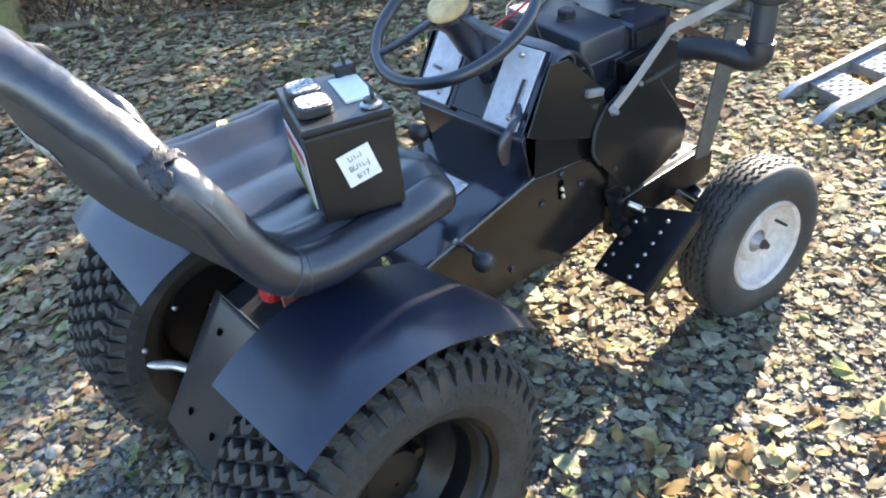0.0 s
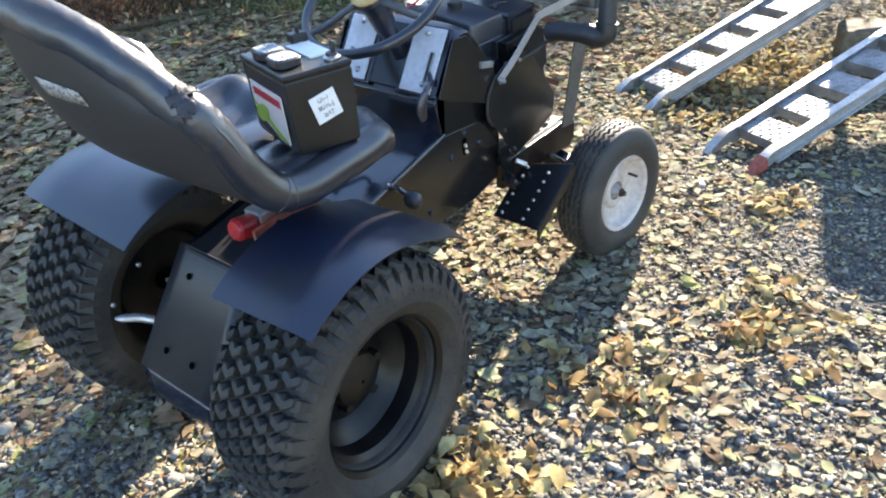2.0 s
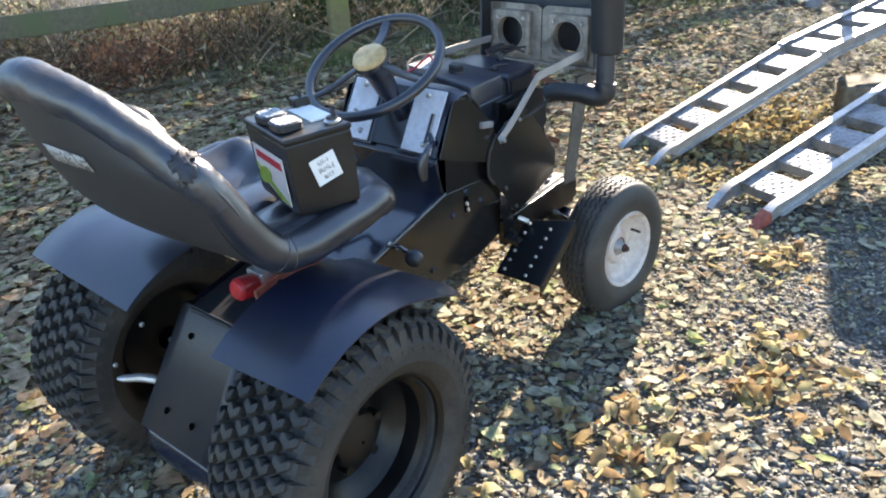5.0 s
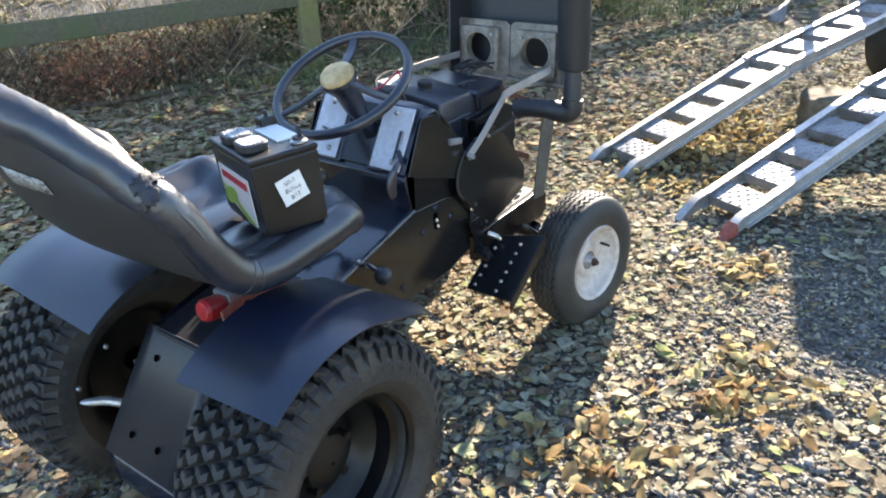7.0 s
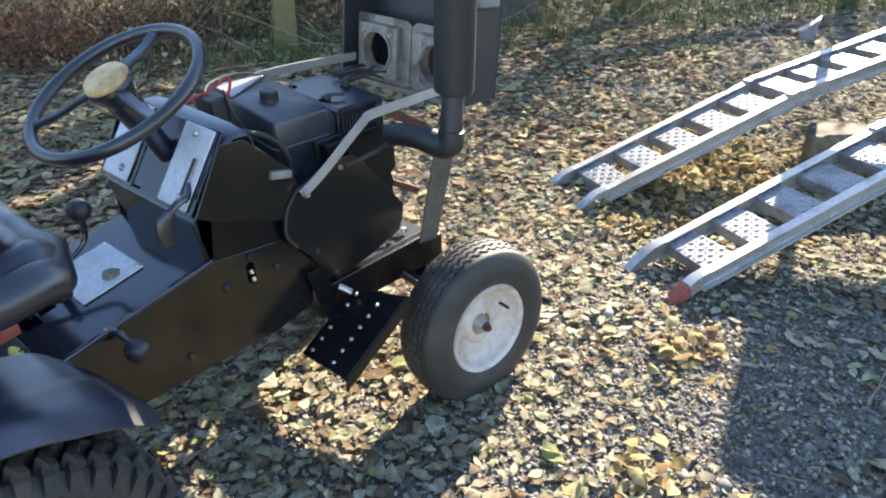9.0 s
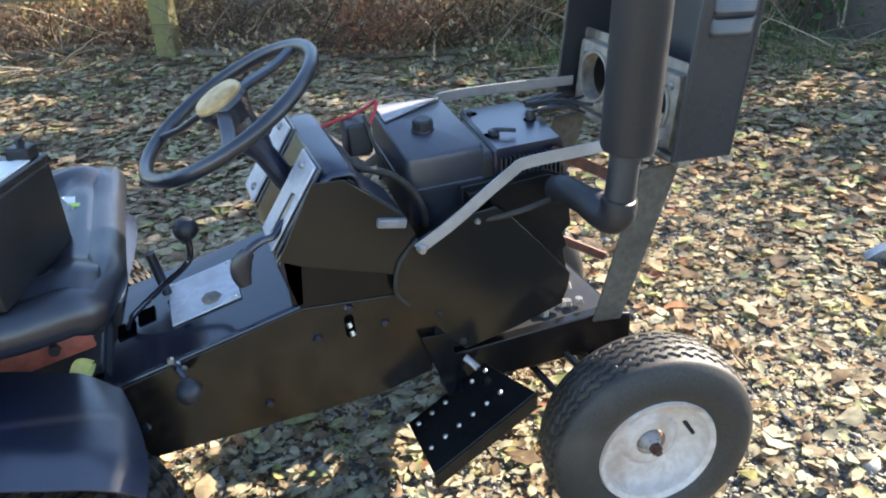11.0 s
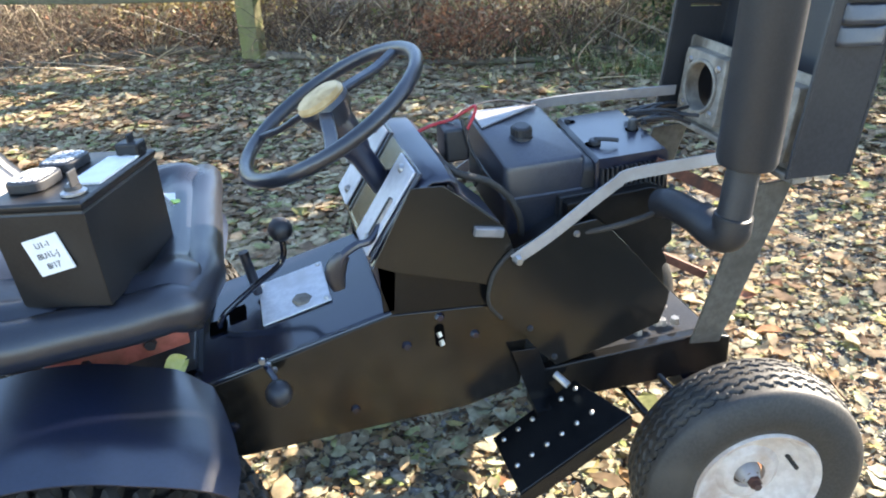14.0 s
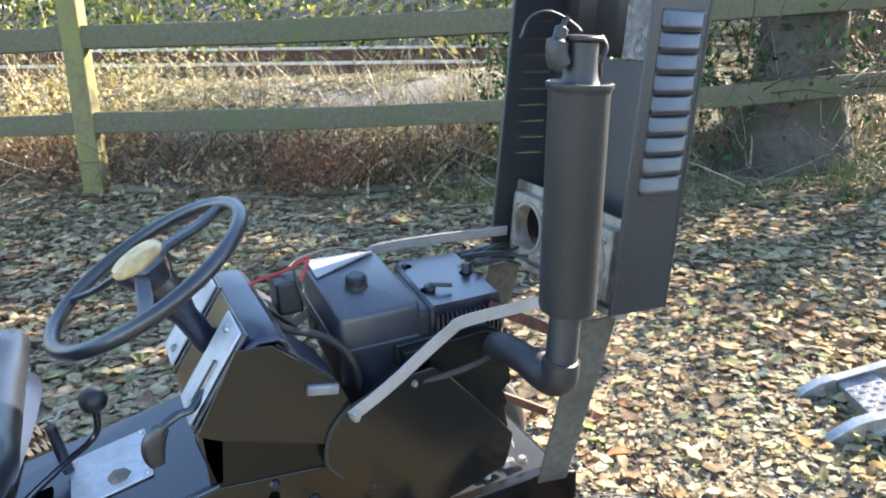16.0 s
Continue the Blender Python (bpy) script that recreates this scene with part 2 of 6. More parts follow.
YELLOWBUSH = island_mat("sunlit_yellow_leaves", [(0, (0.14, 0.1, 0.035)), (0.4, (0.32, 0.24, 0.075)), (0.75, (0.48, 0.4, 0.17)), (1, (0.6, 0.55, 0.35))], 0.7, 0.45)
TWIGS = island_mat("dry_stalks", [(0, (0.11, 0.075, 0.05)), (0.35, (0.22, 0.16, 0.105)), (0.7, (0.38, 0.3, 0.2)), (1, (0.58, 0.5, 0.37))], 0.8)
BRACKEN = island_mat("dead_bracken", [(0, (0.13, 0.065, 0.042)), (0.5, (0.23, 0.115, 0.07)), (1, (0.32, 0.19, 0.12))], 0.8, 0.3)
GRASS = island_mat("rough_grass", [(0, (0.05, 0.085, 0.025)), (0.4, (0.1, 0.15, 0.05)), (0.7, (0.2, 0.23, 0.1)), (1, (0.34, 0.31, 0.18))], 0.6, 0.3)
STRAW = island_mat("straw_grass", [(0, (0.1, 0.095, 0.05)), (0.4, (0.22, 0.2, 0.11)), (0.75, (0.37, 0.33, 0.21)), (1, (0.48, 0.44, 0.33))], 0.7, 0.35)
HEDGE = island_mat("autumn_hedge_leaves", [(0, (0.09, 0.115, 0.045)), (0.3, (0.19, 0.21, 0.09)), (0.55, (0.36, 0.32, 0.16)), (0.8, (0.48, 0.44, 0.29)), (1, (0.28, 0.15, 0.08))], 0.7, 0.4)
BUSH = island_mat("bush_leaves", [(0, (0.03, 0.06, 0.015)), (0.4, (0.07, 0.12, 0.03)), (0.7, (0.2, 0.22, 0.05)), (1, (0.42, 0.34, 0.08))], 0.5, 0.3)
IVY = island_mat("ivy_leaves", [(0, (0.02, 0.05, 0.018)), (0.6, (0.045, 0.1, 0.035)), (1, (0.09, 0.16, 0.05))], 0.35, 0.2)


# ---- mesh tools ----
class Shape:
    def __init__(self):
        self.v, self.f = [], []

    def add(self, verts, faces):
        n = len(self.v)
        self.v += [tuple(p) for p in verts]
        self.f += [tuple(i + n for i in f) for f in faces]
        return self

    def box(self, c, s, m=None):
        x, y, z = (a / 2 for a in s)
        pts = [Vector((i * x, j * y, k * z)) for i in (-1, 1) for j in (-1, 1) for k in (-1, 1)]
        pts = [(m @ p if m else p) + Vector(c) for p in pts]
        return self.add(pts, [(0, 1, 3, 2), (4, 6, 7, 5), (0, 4, 5, 1), (2, 3, 7, 6), (0, 2, 6, 4), (1, 5, 7, 3)])

    def prism(self, poly, a, b, axis="y"):
        """An outline in the plane across the axis, drawn out from a to b along it."""
        put = {"y": lambda p, h: (p[0], h, p[1]), "z": lambda p, h: (p[0], p[1], h), "x": lambda p, h: (h, p[0], p[1])}[axis]
        n = len(poly)
        v = [put(p, a) for p in poly] + [put(p, b) for p in poly]
        return self.add(v, [tuple(range(n)), tuple(range(2 * n - 1, n - 1, -1))] + [(i, i + n, (i + 1) % n + n, (i + 1) % n) for i in range(n)])

    def tube(self, path, r, n=12, caps=True, flat=None):
        """A round rod along a path; r is one radius or one for each point. flat=(w, h) makes a flat bar."""
        path = [Vector(p) for p in path]
        rs = r if isinstance(r, (list, tuple)) else [r] * len(path)
        up, rings = None, []
        for i, p in enumerate(path):
            d = (path[min(i + 1, len(path) - 1)] - path[max(i - 1, 0)]).normalized()
            if up is None:
                up = d.orthogonal().normalized() if abs(d.z) > 0.95 else Vector((0, 0, 1)).cross(d).normalized()
            up = (up - d * up.dot(d)).normalized()
            side = d.cross(up)
            if flat:
                w, h = flat
                rings.append([p + up * (a * w / 2) + side * (b * h / 2) for a, b in ((-1, -1), (1, -1), (1, 1), (-1, 1))])
            else:
                rings.append([p + (up * math.cos(k * math.tau / n) + side * math.sin(k * math.tau / n)) * rs[i] for k in range(n)])
        return self.loft(rings, caps)

    def loft(self, rings, caps=True, closed=False):
        n, m = len(rings[0]), len(rings)
        f = []
        for i in range(m if closed else m - 1):
            a, b = i * n, (i + 1) % m * n
            f += [(a + k, a + (k + 1) % n, b + (k + 1) % n, b + k) for k in range(n)]
        if caps and not closed:
            f += [tuple(range(n - 1, -1, -1)), tuple((m - 1) * n + k for k in range(n))]
        return self.add([p for ring in rings for p in ring], f)

    def lathe(self, prof, n=48, m=None, closed=False):
        """(radius, height) turned about z, then moved by m."""
        m = m or Matrix()
        rings = [[m @ Vector((r * math.cos(k * math.tau / n), r * math.sin(k * math.tau / n), h)) for k in range(n)] for r, h in prof]
        return self.loft(rings, False, closed)

    def ball(self, c, r, n=16, squash=1.0):
        c = Vector(c)
        rows = [[c + Vector((r * math.sin(a) * math.cos(k * math.tau / n), r * math.sin(a) * math.sin(k * math.tau / n), r * squash * math.cos(a))) for k in range(n)] for a in [math.pi * (j + 0.02) / (n // 2 + 0.04) for j in range(n // 2 + 1)]]
        return self.loft(rows)

    def grid(self, rows):
        n = len(rows[0])
        f = [(i * n + k, i * n + k + 1, (i + 1) * n + k + 1, (i + 1) * n + k) for i in range(len(rows) - 1) for k in range(n - 1)]
        return self.add([p for row in rows for p in row], f)


def mesh_of(name, shape, material, angle=32):
    me = bpy.data.meshes.new(name)
    me.from_pydata([tuple(p) for p in shape.v], [], shape.f)
    me.materials.append(material)
    bm = bmesh.new()
    bm.from_mesh(me)
    bmesh.ops.recalc_face_normals(bm, faces=bm.faces)
    bm.to_mesh(me)
    bm.free()
    me.polygons.foreach_set("use_smooth", [True] * len(me.polygons))
    me.set_sharp_from_angle(angle=radians(angle))
    return me


LEAN = 0.06


def rooted(ob, top):
    while ob is not None and ob.parent is not None:
        ob = ob.parent
    return ob is not None and ob.name == top


def part(name, shape, material, parent, label="", bevel=0.0, thick=0.0):
    if rooted(parent, "garden_tractor"):  # the tractor stands a little higher on its left
        shape.v = [(p[0], p[1], p[2] + LEAN * (p[1] + 0.17)) for p in shape.v]
    ob = new(name, mesh_of(name, shape, material))
    ob.parent = parent
    if thick:
        so = ob.modifiers.new("thickness", "SOLIDIFY")
        so.thickness, so.offset = thick, 0
        if name in ("fender", "hood_top", "hood_lining"):
            ob.modifiers.new("split", "EDGE_SPLIT").split_angle = radians(82)
    if bevel:
        bv = ob.modifiers.new("bevel", "BEVEL")
        bv.width, bv.segments, bv.limit_method, bv.angle_limit = bevel, 2, "ANGLE", radians(35)
        bv.harden_normals = True
    return tagged(ob, label)


def thing(name, label, category, at=(0, 0, 0), group="", kind=""):
    e = new(name)
    e.location = at
    e.empty_display_size = 0.1
    return tagged(e, label, category, group, kind)


def solid(name, shape, material, label, category, group="", kind="", bevel=0.0):
    ob = part(name, shape, material, None, label, bevel)
    return tagged(ob, label, category, group, kind)


def raw(name, verts, faces_n, material, label, category, kind="stuff", parent=None, smooth=False):
    """A large mesh from arrays: verts (n, 3) and faces as an (m, k) array of one size."""
    me = bpy.data.meshes.new(name)
    verts, faces = np.asarray(verts, np.float32), np.asarray(faces_n, np.int32)
    me.vertices.add(len(verts))
    me.vertices.foreach_set("co", verts.ravel())
    k = faces.shape[1]
    me.loops.add(faces.size)
    me.loops.foreach_set("vertex_index", faces.ravel())
    me.polygons.add(len(faces))
    me.polygons.foreach_set("loop_start", np.arange(0, faces.size, k, dtype=np.int32))
    me.polygons.foreach_set("loop_total", np.full(len(faces), k, np.int32))
    me.update(calc_edges=True)
    me.validate()
    if smooth:
        me.polygons.foreach_set("use_smooth", [True] * len(me.polygons))
    me.materials.append(material)
    ob = new(name, me)
    ob.parent = parent
    return tagged(ob, label, category, "", kind)


def smooth_path(points, n=8):
    """A curve through the points (Catmull-Rom)."""
    p = [Vector(q) for q in points]
    p = [2 * p[0] - p[1]] + p + [2 * p[-1] - p[-2]]
    out = []
    for i in range(1, len(p) - 2):
        for k in range(n):
            t = k / n
            out.append(0.5 * (2 * p[i] + (p[i + 1] - p[i - 1]) * t + (2 * p[i - 1] - 5 * p[i] + 4 * p[i + 1] - p[i + 2]) * t * t + (3 * p[i] - p[i - 1] - 3 * p[i + 1] + p[i + 2]) * t**3))
    return out + [p[-2]]


def sstep(a, b, x):
    t = np.clip((np.asarray(x, float) - a) / (b - a), 0, 1)
    return t * t * (3 - 2 * t)


# ---- ground ----
FENCE_A, FENCE_DIR = np.array([0.49, 3.883]), np.array([0.856, -0.516])
FENCE_N = np.array([0.516, 0.856])  # away from the tractor


def fence_side(x, y):
    """Metres past the fence line, away from the tractor."""
    return (np.asarray(x) - FENCE_A[0]) * FENCE_N[0] + (np.asarray(y) - FENCE_A[1]) * FENCE_N[1]


def ground_z(x, y):
    s = fence_side(x, y)
    z = 0.22 * sstep(-2.8, 0.1, s) + 0.55 * sstep(0.3, 3.2, s) + 1.25 * sstep(5.2, 9, s)
    z = z + 0.06 * np.clip(np.asarray(y) + 0.17, 0, 1.2) * sstep(1.9, 1.1, x)
    return z + 0.02 * np.sin(1.7 * np.asarray(x) + 0.6) * np.cos(1.3 * np.asarray(y)) * sstep(1.2, 3.0, np.hypot(np.asarray(x) - 0.6, np.asarray(y)))


def build_ground():
    near = np.arange(-6, 12.01, 0.12)
    xs = np.concatenate([[-900, -200, -60, -20, -10], near, [16, 25, 60, 200, 900]])
    ys = np.concatenate([[-900, -200, -60, -20, -10], np.arange(-6, 14.01, 0.12), [18, 25, 60, 200, 900]])
    X, Y = np.meshgrid(xs, ys)
    Z = ground_z(X, Y)
    nx = len(xs)
    i = np.arange(len(ys) - 1)[:, None] * nx + np.arange(nx - 1)[None]
    F = np.stack([i, i + 1, i + nx + 1, i + nx], -1).reshape(-1, 4)
    raw("ground", np.stack([X, Y, Z], -1).reshape(-1, 3), F, GROUND, "grey gravel drive under soil and fallen autumn leaves", "ground", "structure", smooth=True)


build_ground()


# ---- the tractor ----
YC = -0.015
tractor = thing("garden_tractor", "stripped black garden tractor with raised hood on leafy gravel", "tractor")


def rear_wheel(side):
    """side -1: right, 1: left."""
    cy, R, W = -0.302 if side < 0 else 0.343, 0.285, 0.205
    hub = Matrix.Translation((0.055, cy, R - 0.006)) @ Matrix.Rotation(radians(-90 * side), 4, "X")
    wheel = part("rear_wheel", Shape().lathe([(0.03, -0.02), (0.05, -0.02), (0.06, 0.0), (0.055, 0.012), (0.03, 0.02), (0.004, 0.022)], 32, hub), RIMBLACK, tractor, "rear wheel with a wide turf tyre")
    # carcass: +h is the outer side
    half = W / 2
    prof = [(0.158, -half + 0.02), (0.172, -half + 0.004), (0.2, -half - 0.012), (0.235, -half - 0.008), (0.258, -half + 0.012), (0.266, -half + 0.05), (0.268, 0), (0.266, half - 0.05), (0.258, half - 0.012), (0.235, half + 0.008), (0.2, half + 0.012), (0.172, half - 0.004), (0.158, half - 0.02), (0.152, half - 0.03), (0.152, -half + 0.03)]
    tyre = part("tyre", Shape().lathe(prof, 96, hub, True), RUBBER, wheel)
    lugs = Shape()
    rows, cols = 46, 6
    pitch = math.tau / rows
    for i in range(rows):
        for j in range(cols):
            u0 = -half + 0.003 + j * (W - 0.006) / cols
            u1 = u0 + (W - 0.006) / cols - 0.004
            a0 = (i + (0.5 if j % 2 else 0)) * pitch
            ring_ = []
            for t_, da, w in ((0.0, -0.14, 0.2), (0.22, -0.06, 0.27), (0.5, 0.12, 0.25), (0.78, -0.06, 0.27), (1.0, -0.14, 0.2)):
                u = u0 + t_ * (u1 - u0)
                edge = max(0, abs(u) - (half - 0.045)) / 0.045
                rt, rb = 0.285 - 0.017 * edge**2, 0.254 - 0.012 * edge**2
                for r, k in ((rb, -w * 1.25), (rt - 0.003, -w), (rt, -w * 0.72), (rt, w * 0.72), (rt - 0.003, w), (rb, w * 1.25)):
                    ring_.append((r, a0 + (da + k) * pitch, u))
            pts = [hub @ Vector((r * math.cos(a), r * math.sin(a), u)) for r, a, u in ring_]
            faces = [(6 * q + k, 6 * q + k + 1, 6 * q + k + 7, 6 * q + k + 6) for q in range(4) for k in range(5)]
            lugs.add(pts, faces + [(0, 1, 2, 3, 4, 5), (29, 28, 27, 26, 25, 24)])
    for i in range(rows):
        for s in (-1, 1):
            a0 = (i + (0.5 if s > 0 else 0)) * pitch
            w = 0.56 * pitch
            pts = [hub @ Vector((r * math.cos(a0 + d * w * k), r * math.sin(a0 + d * w * k), s * u)) for r, u, k in ((0.222, half + 0.011, 0.7), (0.262, half + 0.001, 1.0), (0.27, half - 0.012, 1.0), (0.264, half - 0.034, 1.0), (0.225, half - 0.02, 1.0)) for d in (-0.5, 0.5)]
            lugs.add(pts, [(0, 1, 3, 2), (2, 3, 5, 4), (4, 5, 7, 6), (0, 2, 4, 6, 8), (1, 9, 7, 5, 3), (0, 8, 9, 1)])
    tagged(part("tread", lugs, RUBBER, wheel, "worn turf tread blocks"), kind="stuff")
    rim = [(0.166, half - 0.022), (0.172, half - 0.012), (0.168, half - 0.008), (0.158, half - 0.016), (0.152, half - 0.04), (0.14, half - 0.05), (0.136, half - 0.085), (0.122, half - 0.1), (0.118, 0.0), (0.1, -0.02), (0.075, -0.012), (0.05, -0.012), (0.05, -0.022), (0.1, -0.03), (0.128, -0.02), (0.13, -half + 0.06), (0.15, -half + 0.03), (0.166, -half + 0.015)]
    part("rim", Shape().lathe(rim, 64, hub), RIMBLACK, wheel, "black painted deep-dish steel rim")
    for k in range(5):
        a = k * math.tau / 5 + 0.3
        part("wheel_bolt", Shape().lathe([(0.0, 0.012), (0.011, 0.012), (0.012, 0.0), (0.012, -0.012)], 6, hub @ Matrix.Translation((0.062 * math.cos(a), 0.062 * math.sin(a), 0))), RIMBLACK, wheel)
    return wheel


rear_wheel(-1)
rear_wheel(1)


def front_wheel(side):
    steer = -9
    R, W = 0.212, 0.116
    hub = Matrix.Translation((1.176, YC + side * 0.312, R - 0.004)) @ Matrix.Rotation(radians(steer), 4, "Z") @ Matrix.Rotation(radians(-90 * side), 4, "X")
    half = W / 2
    wheel = part("front_wheel", Shape().lathe([(0.0, 0.04), (0.013, 0.04), (0.015, 0.036), (0.02, 0.024), (0.024, 0.018), (0.026, -0.05)], 24, hub), STRAP, tractor, "front wheel with a ribbed tyre on a cream rim")
    n = 288
    prof = [(0.112, -half + 0.012), (0.12, -half + 0.004), (0.14, -half - 0.006), (0.16, -half - 0.007), (0.182, -half + 0.001), (0.193, -half + 0.007)]
    prof += [(0.197 + 0.009 * (1 - (2 * k / 36 - 1) ** 2), -half + 0.011 + k * (W - 0.022) / 36) for k in range(37)]
    prof += [(0.193, half - 0.007), (0.182, half - 0.001), (0.16, half + 0.007), (0.14, half + 0.006), (0.12, half - 0.004), (0.112, half - 0.012)]
    prof = [(r + 0.005 * sstep(0.115, 0.19, r), h) for r, h in prof]
    rings = []
    for r, h in prof:
        row = []
        for k in range(n):
            a = k * math.tau / n
            d = 0.0
            if r > 0.2:
                zig = 0.0028 * (1 if (k // 3) % 2 else -1) * (1 if k % 3 else 0.2)
                for g in (-0.033, -0.0165, 0.0, 0.0165, 0.033):
                    if abs(h - g - zig) < 0.0021:
                        d = 0.006
            row.append(hub @ Vector(((r - d) * math.cos(a), (r - d) * math.sin(a), h)))
        rings.append(row)
    part("tyre", Shape().loft(rings, False), RUBBER_NEW, wheel, "clean black ribbed tyre")
    rim = [(0.114, half - 0.014), (0.12, half - 0.004), (0.117, half + 0.001), (0.108, half - 0.006), (0.103, half - 0.022), (0.094, half - 0.032), (0.06, half - 0.042), (0.048, half - 0.034), (0.03, half - 0.034), (0.03, half - 0.046), (0.06, half - 0.054), (0.096, half - 0.06), (0.1, -half + 0.02), (0.114, -half + 0.008)]
    part("rim", Shape().lathe(rim, 64, hub), RIMWHITE, wheel, "cream painted steel rim")
    part("hub_nut", Shape().lathe([(0.0, 0.056), (0.008, 0.056), (0.0085, 0.047), (0.013, 0.047), (0.0135, 0.036), (0.017, 0.035)], 6, hub), DULLRUST, wheel, "greasy rusty axle nut")
    part("valve", Shape().lathe([(0.0, half - 0.005), (0.004, half - 0.006), (0.0045, half - 0.04)], 10, hub @ Matrix.Translation((0.07, 0.03, 0))), RUBBER, wheel)


front_wheel(-1)
front_wheel(1)


def fender(side):
    cx, cz = 0.055, 0.279
    y0, y1 = (0.185, 0.412) if side < 0 else (0.075, 0.485)
    rear, ahead = 125, 41
    rows = []
    for i in range(33):
        f = i / 32
        a = radians(rear - f * (rear - ahead))
        front = sstep(0.7, 1.0, f)
        r = 0.326 + 0.008 * f + 0.019 * float(front)
        row = []
        for j in range(11):
            v = j / 10
            y = y0 + (y1 - y0) * v
            rr = r - 0.012 * max(0, v - 0.8) / 0.2 - 0.02 * float(sstep(0.8, 1.0, f)) * (1 - v) ** 2
            aa = a + float(front) * radians(5) * (1 - v) ** 2 - radians(2) * v * (1 - f)
            row.append(Vector((cx + rr * math.cos(aa), side * y + YC * 0.4, cz + rr * math.sin(aa))))
        rows.append(row)
    return part("fender", Shape().grid(rows), SATIN, tractor, "satin black sheet fender curved over the rear tyre", 0, 0.003)


fender(-1)
fender(1)

# rear hitch plate, folded, with four holes
hitch = new("hitch_plate")
hitch.parent = tractor
tagged(hitch, "satin black folded steel hitch plate with four bolt holes")
plate_top, plate_bot = Vector((0.008, 0, 0.478)), Vector((-0.16, 0, 0.268))


def plate_pt(u, y, lift=0.0):
    nrm = Vector((-(plate_top.z - plate_bot.z), 0, plate_top.x - plate_bot.x)).normalized()
    return plate_bot.lerp(plate_top, u) + Vector((0, y, 0)) + nrm * lift


s = Shape()
prof = [plate_pt(1.02, 0, -0.03), plate_pt(1.0, 0, 0.0), plate_pt(0.0, 0, 0.0)]
s.grid([[p + Vector((0, -0.112 + 0.224 * k / 8, 0)) for k in range(9)] for p in prof])
part("plate", s, HAZY, hitch, "", 0, 0.006)
fold = [(0.003, -0.004, 0.112), (0.002, -0.02, 0.112), (0.0, -0.055, 0.11), (0.001, -0.073, 0.1), (0.004, -0.084, 0.08)]
s = Shape().grid([[plate_bot + Vector((dx, half * (k / 4 - 1), dz)) for k in range(9)] for dx, dz, half in fold])
part("lower_fold", s, GLOSS, hitch, "blue-black gloss lower fold of the plate", 0, 0.005)
for u, w in ((0.79, 0.046), (0.2, 0.042)):
    for k in (-1, 1):
        hole = Shape().lathe([(0.0, 0.0), (0.0065, 0.0), (0.0075, 0.0012)], 16, Matrix.Translation(plate_pt(u, k * w + 0.006, 0.0036)) @ (Vector((-(plate_top.z - plate_bot.z), 0, plate_top.x - plate_bot.x))).to_track_quat("Z", "Y").to_matrix().to_4x4())
        part("bolt_hole", hole, HOLE, hitch)
for k in (-1, 1):
    flange = Shape().prism([(plate_pt(1, 0).x, plate_pt(1, 0).z), (plate_pt(0, 0).x, plate_pt(0, 0).z), (plate_pt(0, 0).x + 0.05, plate_pt(0, 0).z - 0.03), (plate_pt(1, 0).x + 0.07, plate_pt(1, 0).z - 0.02)], k * 0.112 - 0.002, k * 0.112 + 0.002)
    part("side_flange", flange, HAZY, hitch)

# transmission and rear axle between the wheels
s = Shape().prism([(-0.02, 0.2), (0.16, 0.17), (0.24, 0.22), (0.26, 0.44), (0.02, 0.46), (-0.05, 0.3)], YC - 0.1, YC + 0.1)
part("transaxle", s, GLOSS, tractor, "dark oily transaxle housing", 0.012)
s = Shape()
s.tube([(0.055, -0.27, 0.279), (0.055, 0.27, 0.279)], 0.034, 20)
part("rear_axle", s, GLOSS, tractor)
s = Shape().lathe([(0.0, -0.16), (0.085, -0.16), (0.09, -0.15), (0.09, -0.13), (0.05, -0.12)], 32, Matrix.Translation((0.055, 0, 0.279)) @ Matrix.Rotation(radians(-90), 4, "X"))
part("brake_drum", s, RIMBLACK, tractor)
s = Shape().lathe([(0.0, 0.16), (0.085, 0.16), (0.09, 0.15), (0.09, 0.13), (0.05, 0.12)], 32, Matrix.Translation((0.055, 0, 0.279)) @ Matrix.Rotation(radians(-90), 4, "X"))
part("brake_drum", s, RIMBLACK, tractor)
s = Shape().tube(smooth_path([(-0.143, 0.200, 0.336), (-0.125, 0.190, 0.330), (-0.104, 0.180, 0.323), (-0.082, 0.160, 0.311)], 3), [0.003, 0.0065, 0.0085, 0.009, 0.0095, 0.01, 0.01, 0.01, 0.01, 0.01], 10)
part("brake_link", s, ALU, tractor, "bright bare metal brake link")
s = Shape().tube([(-0.03, 0.155, 0.385), (0.02, 0.14, 0.39)], 0.005, 8)
part("linkage_pin", s, STEEL, tractor)
for q in ((-0.136, 0.200, 0.367), (-0.055, 0.200, 0.424)):
    part("linkage_bolt", Shape().ball(q, 0.006, 10), STEEL, tractor)


# chassis tunnel: an angled top with straight sides, open beneath
def tunnel_z(x):
    return float(np.interp(x, [0.0, 0.2, 0.58, 0.8], [0.452, 0.494, 0.575, 0.56]))


HALF = 0.152
top = [(x, tunnel_z(x)) for x in (0.0, 0.1, 0.2, 0.3, 0.4, 0.5, 0.58)]
s = Shape().prism(top + [(x, z - 0.012) for x, z in reversed(top)], YC - HALF, YC + HALF)
part("tunnel_top", s, GLOSS, tractor, "gloss black sloping tunnel top", 0.006)
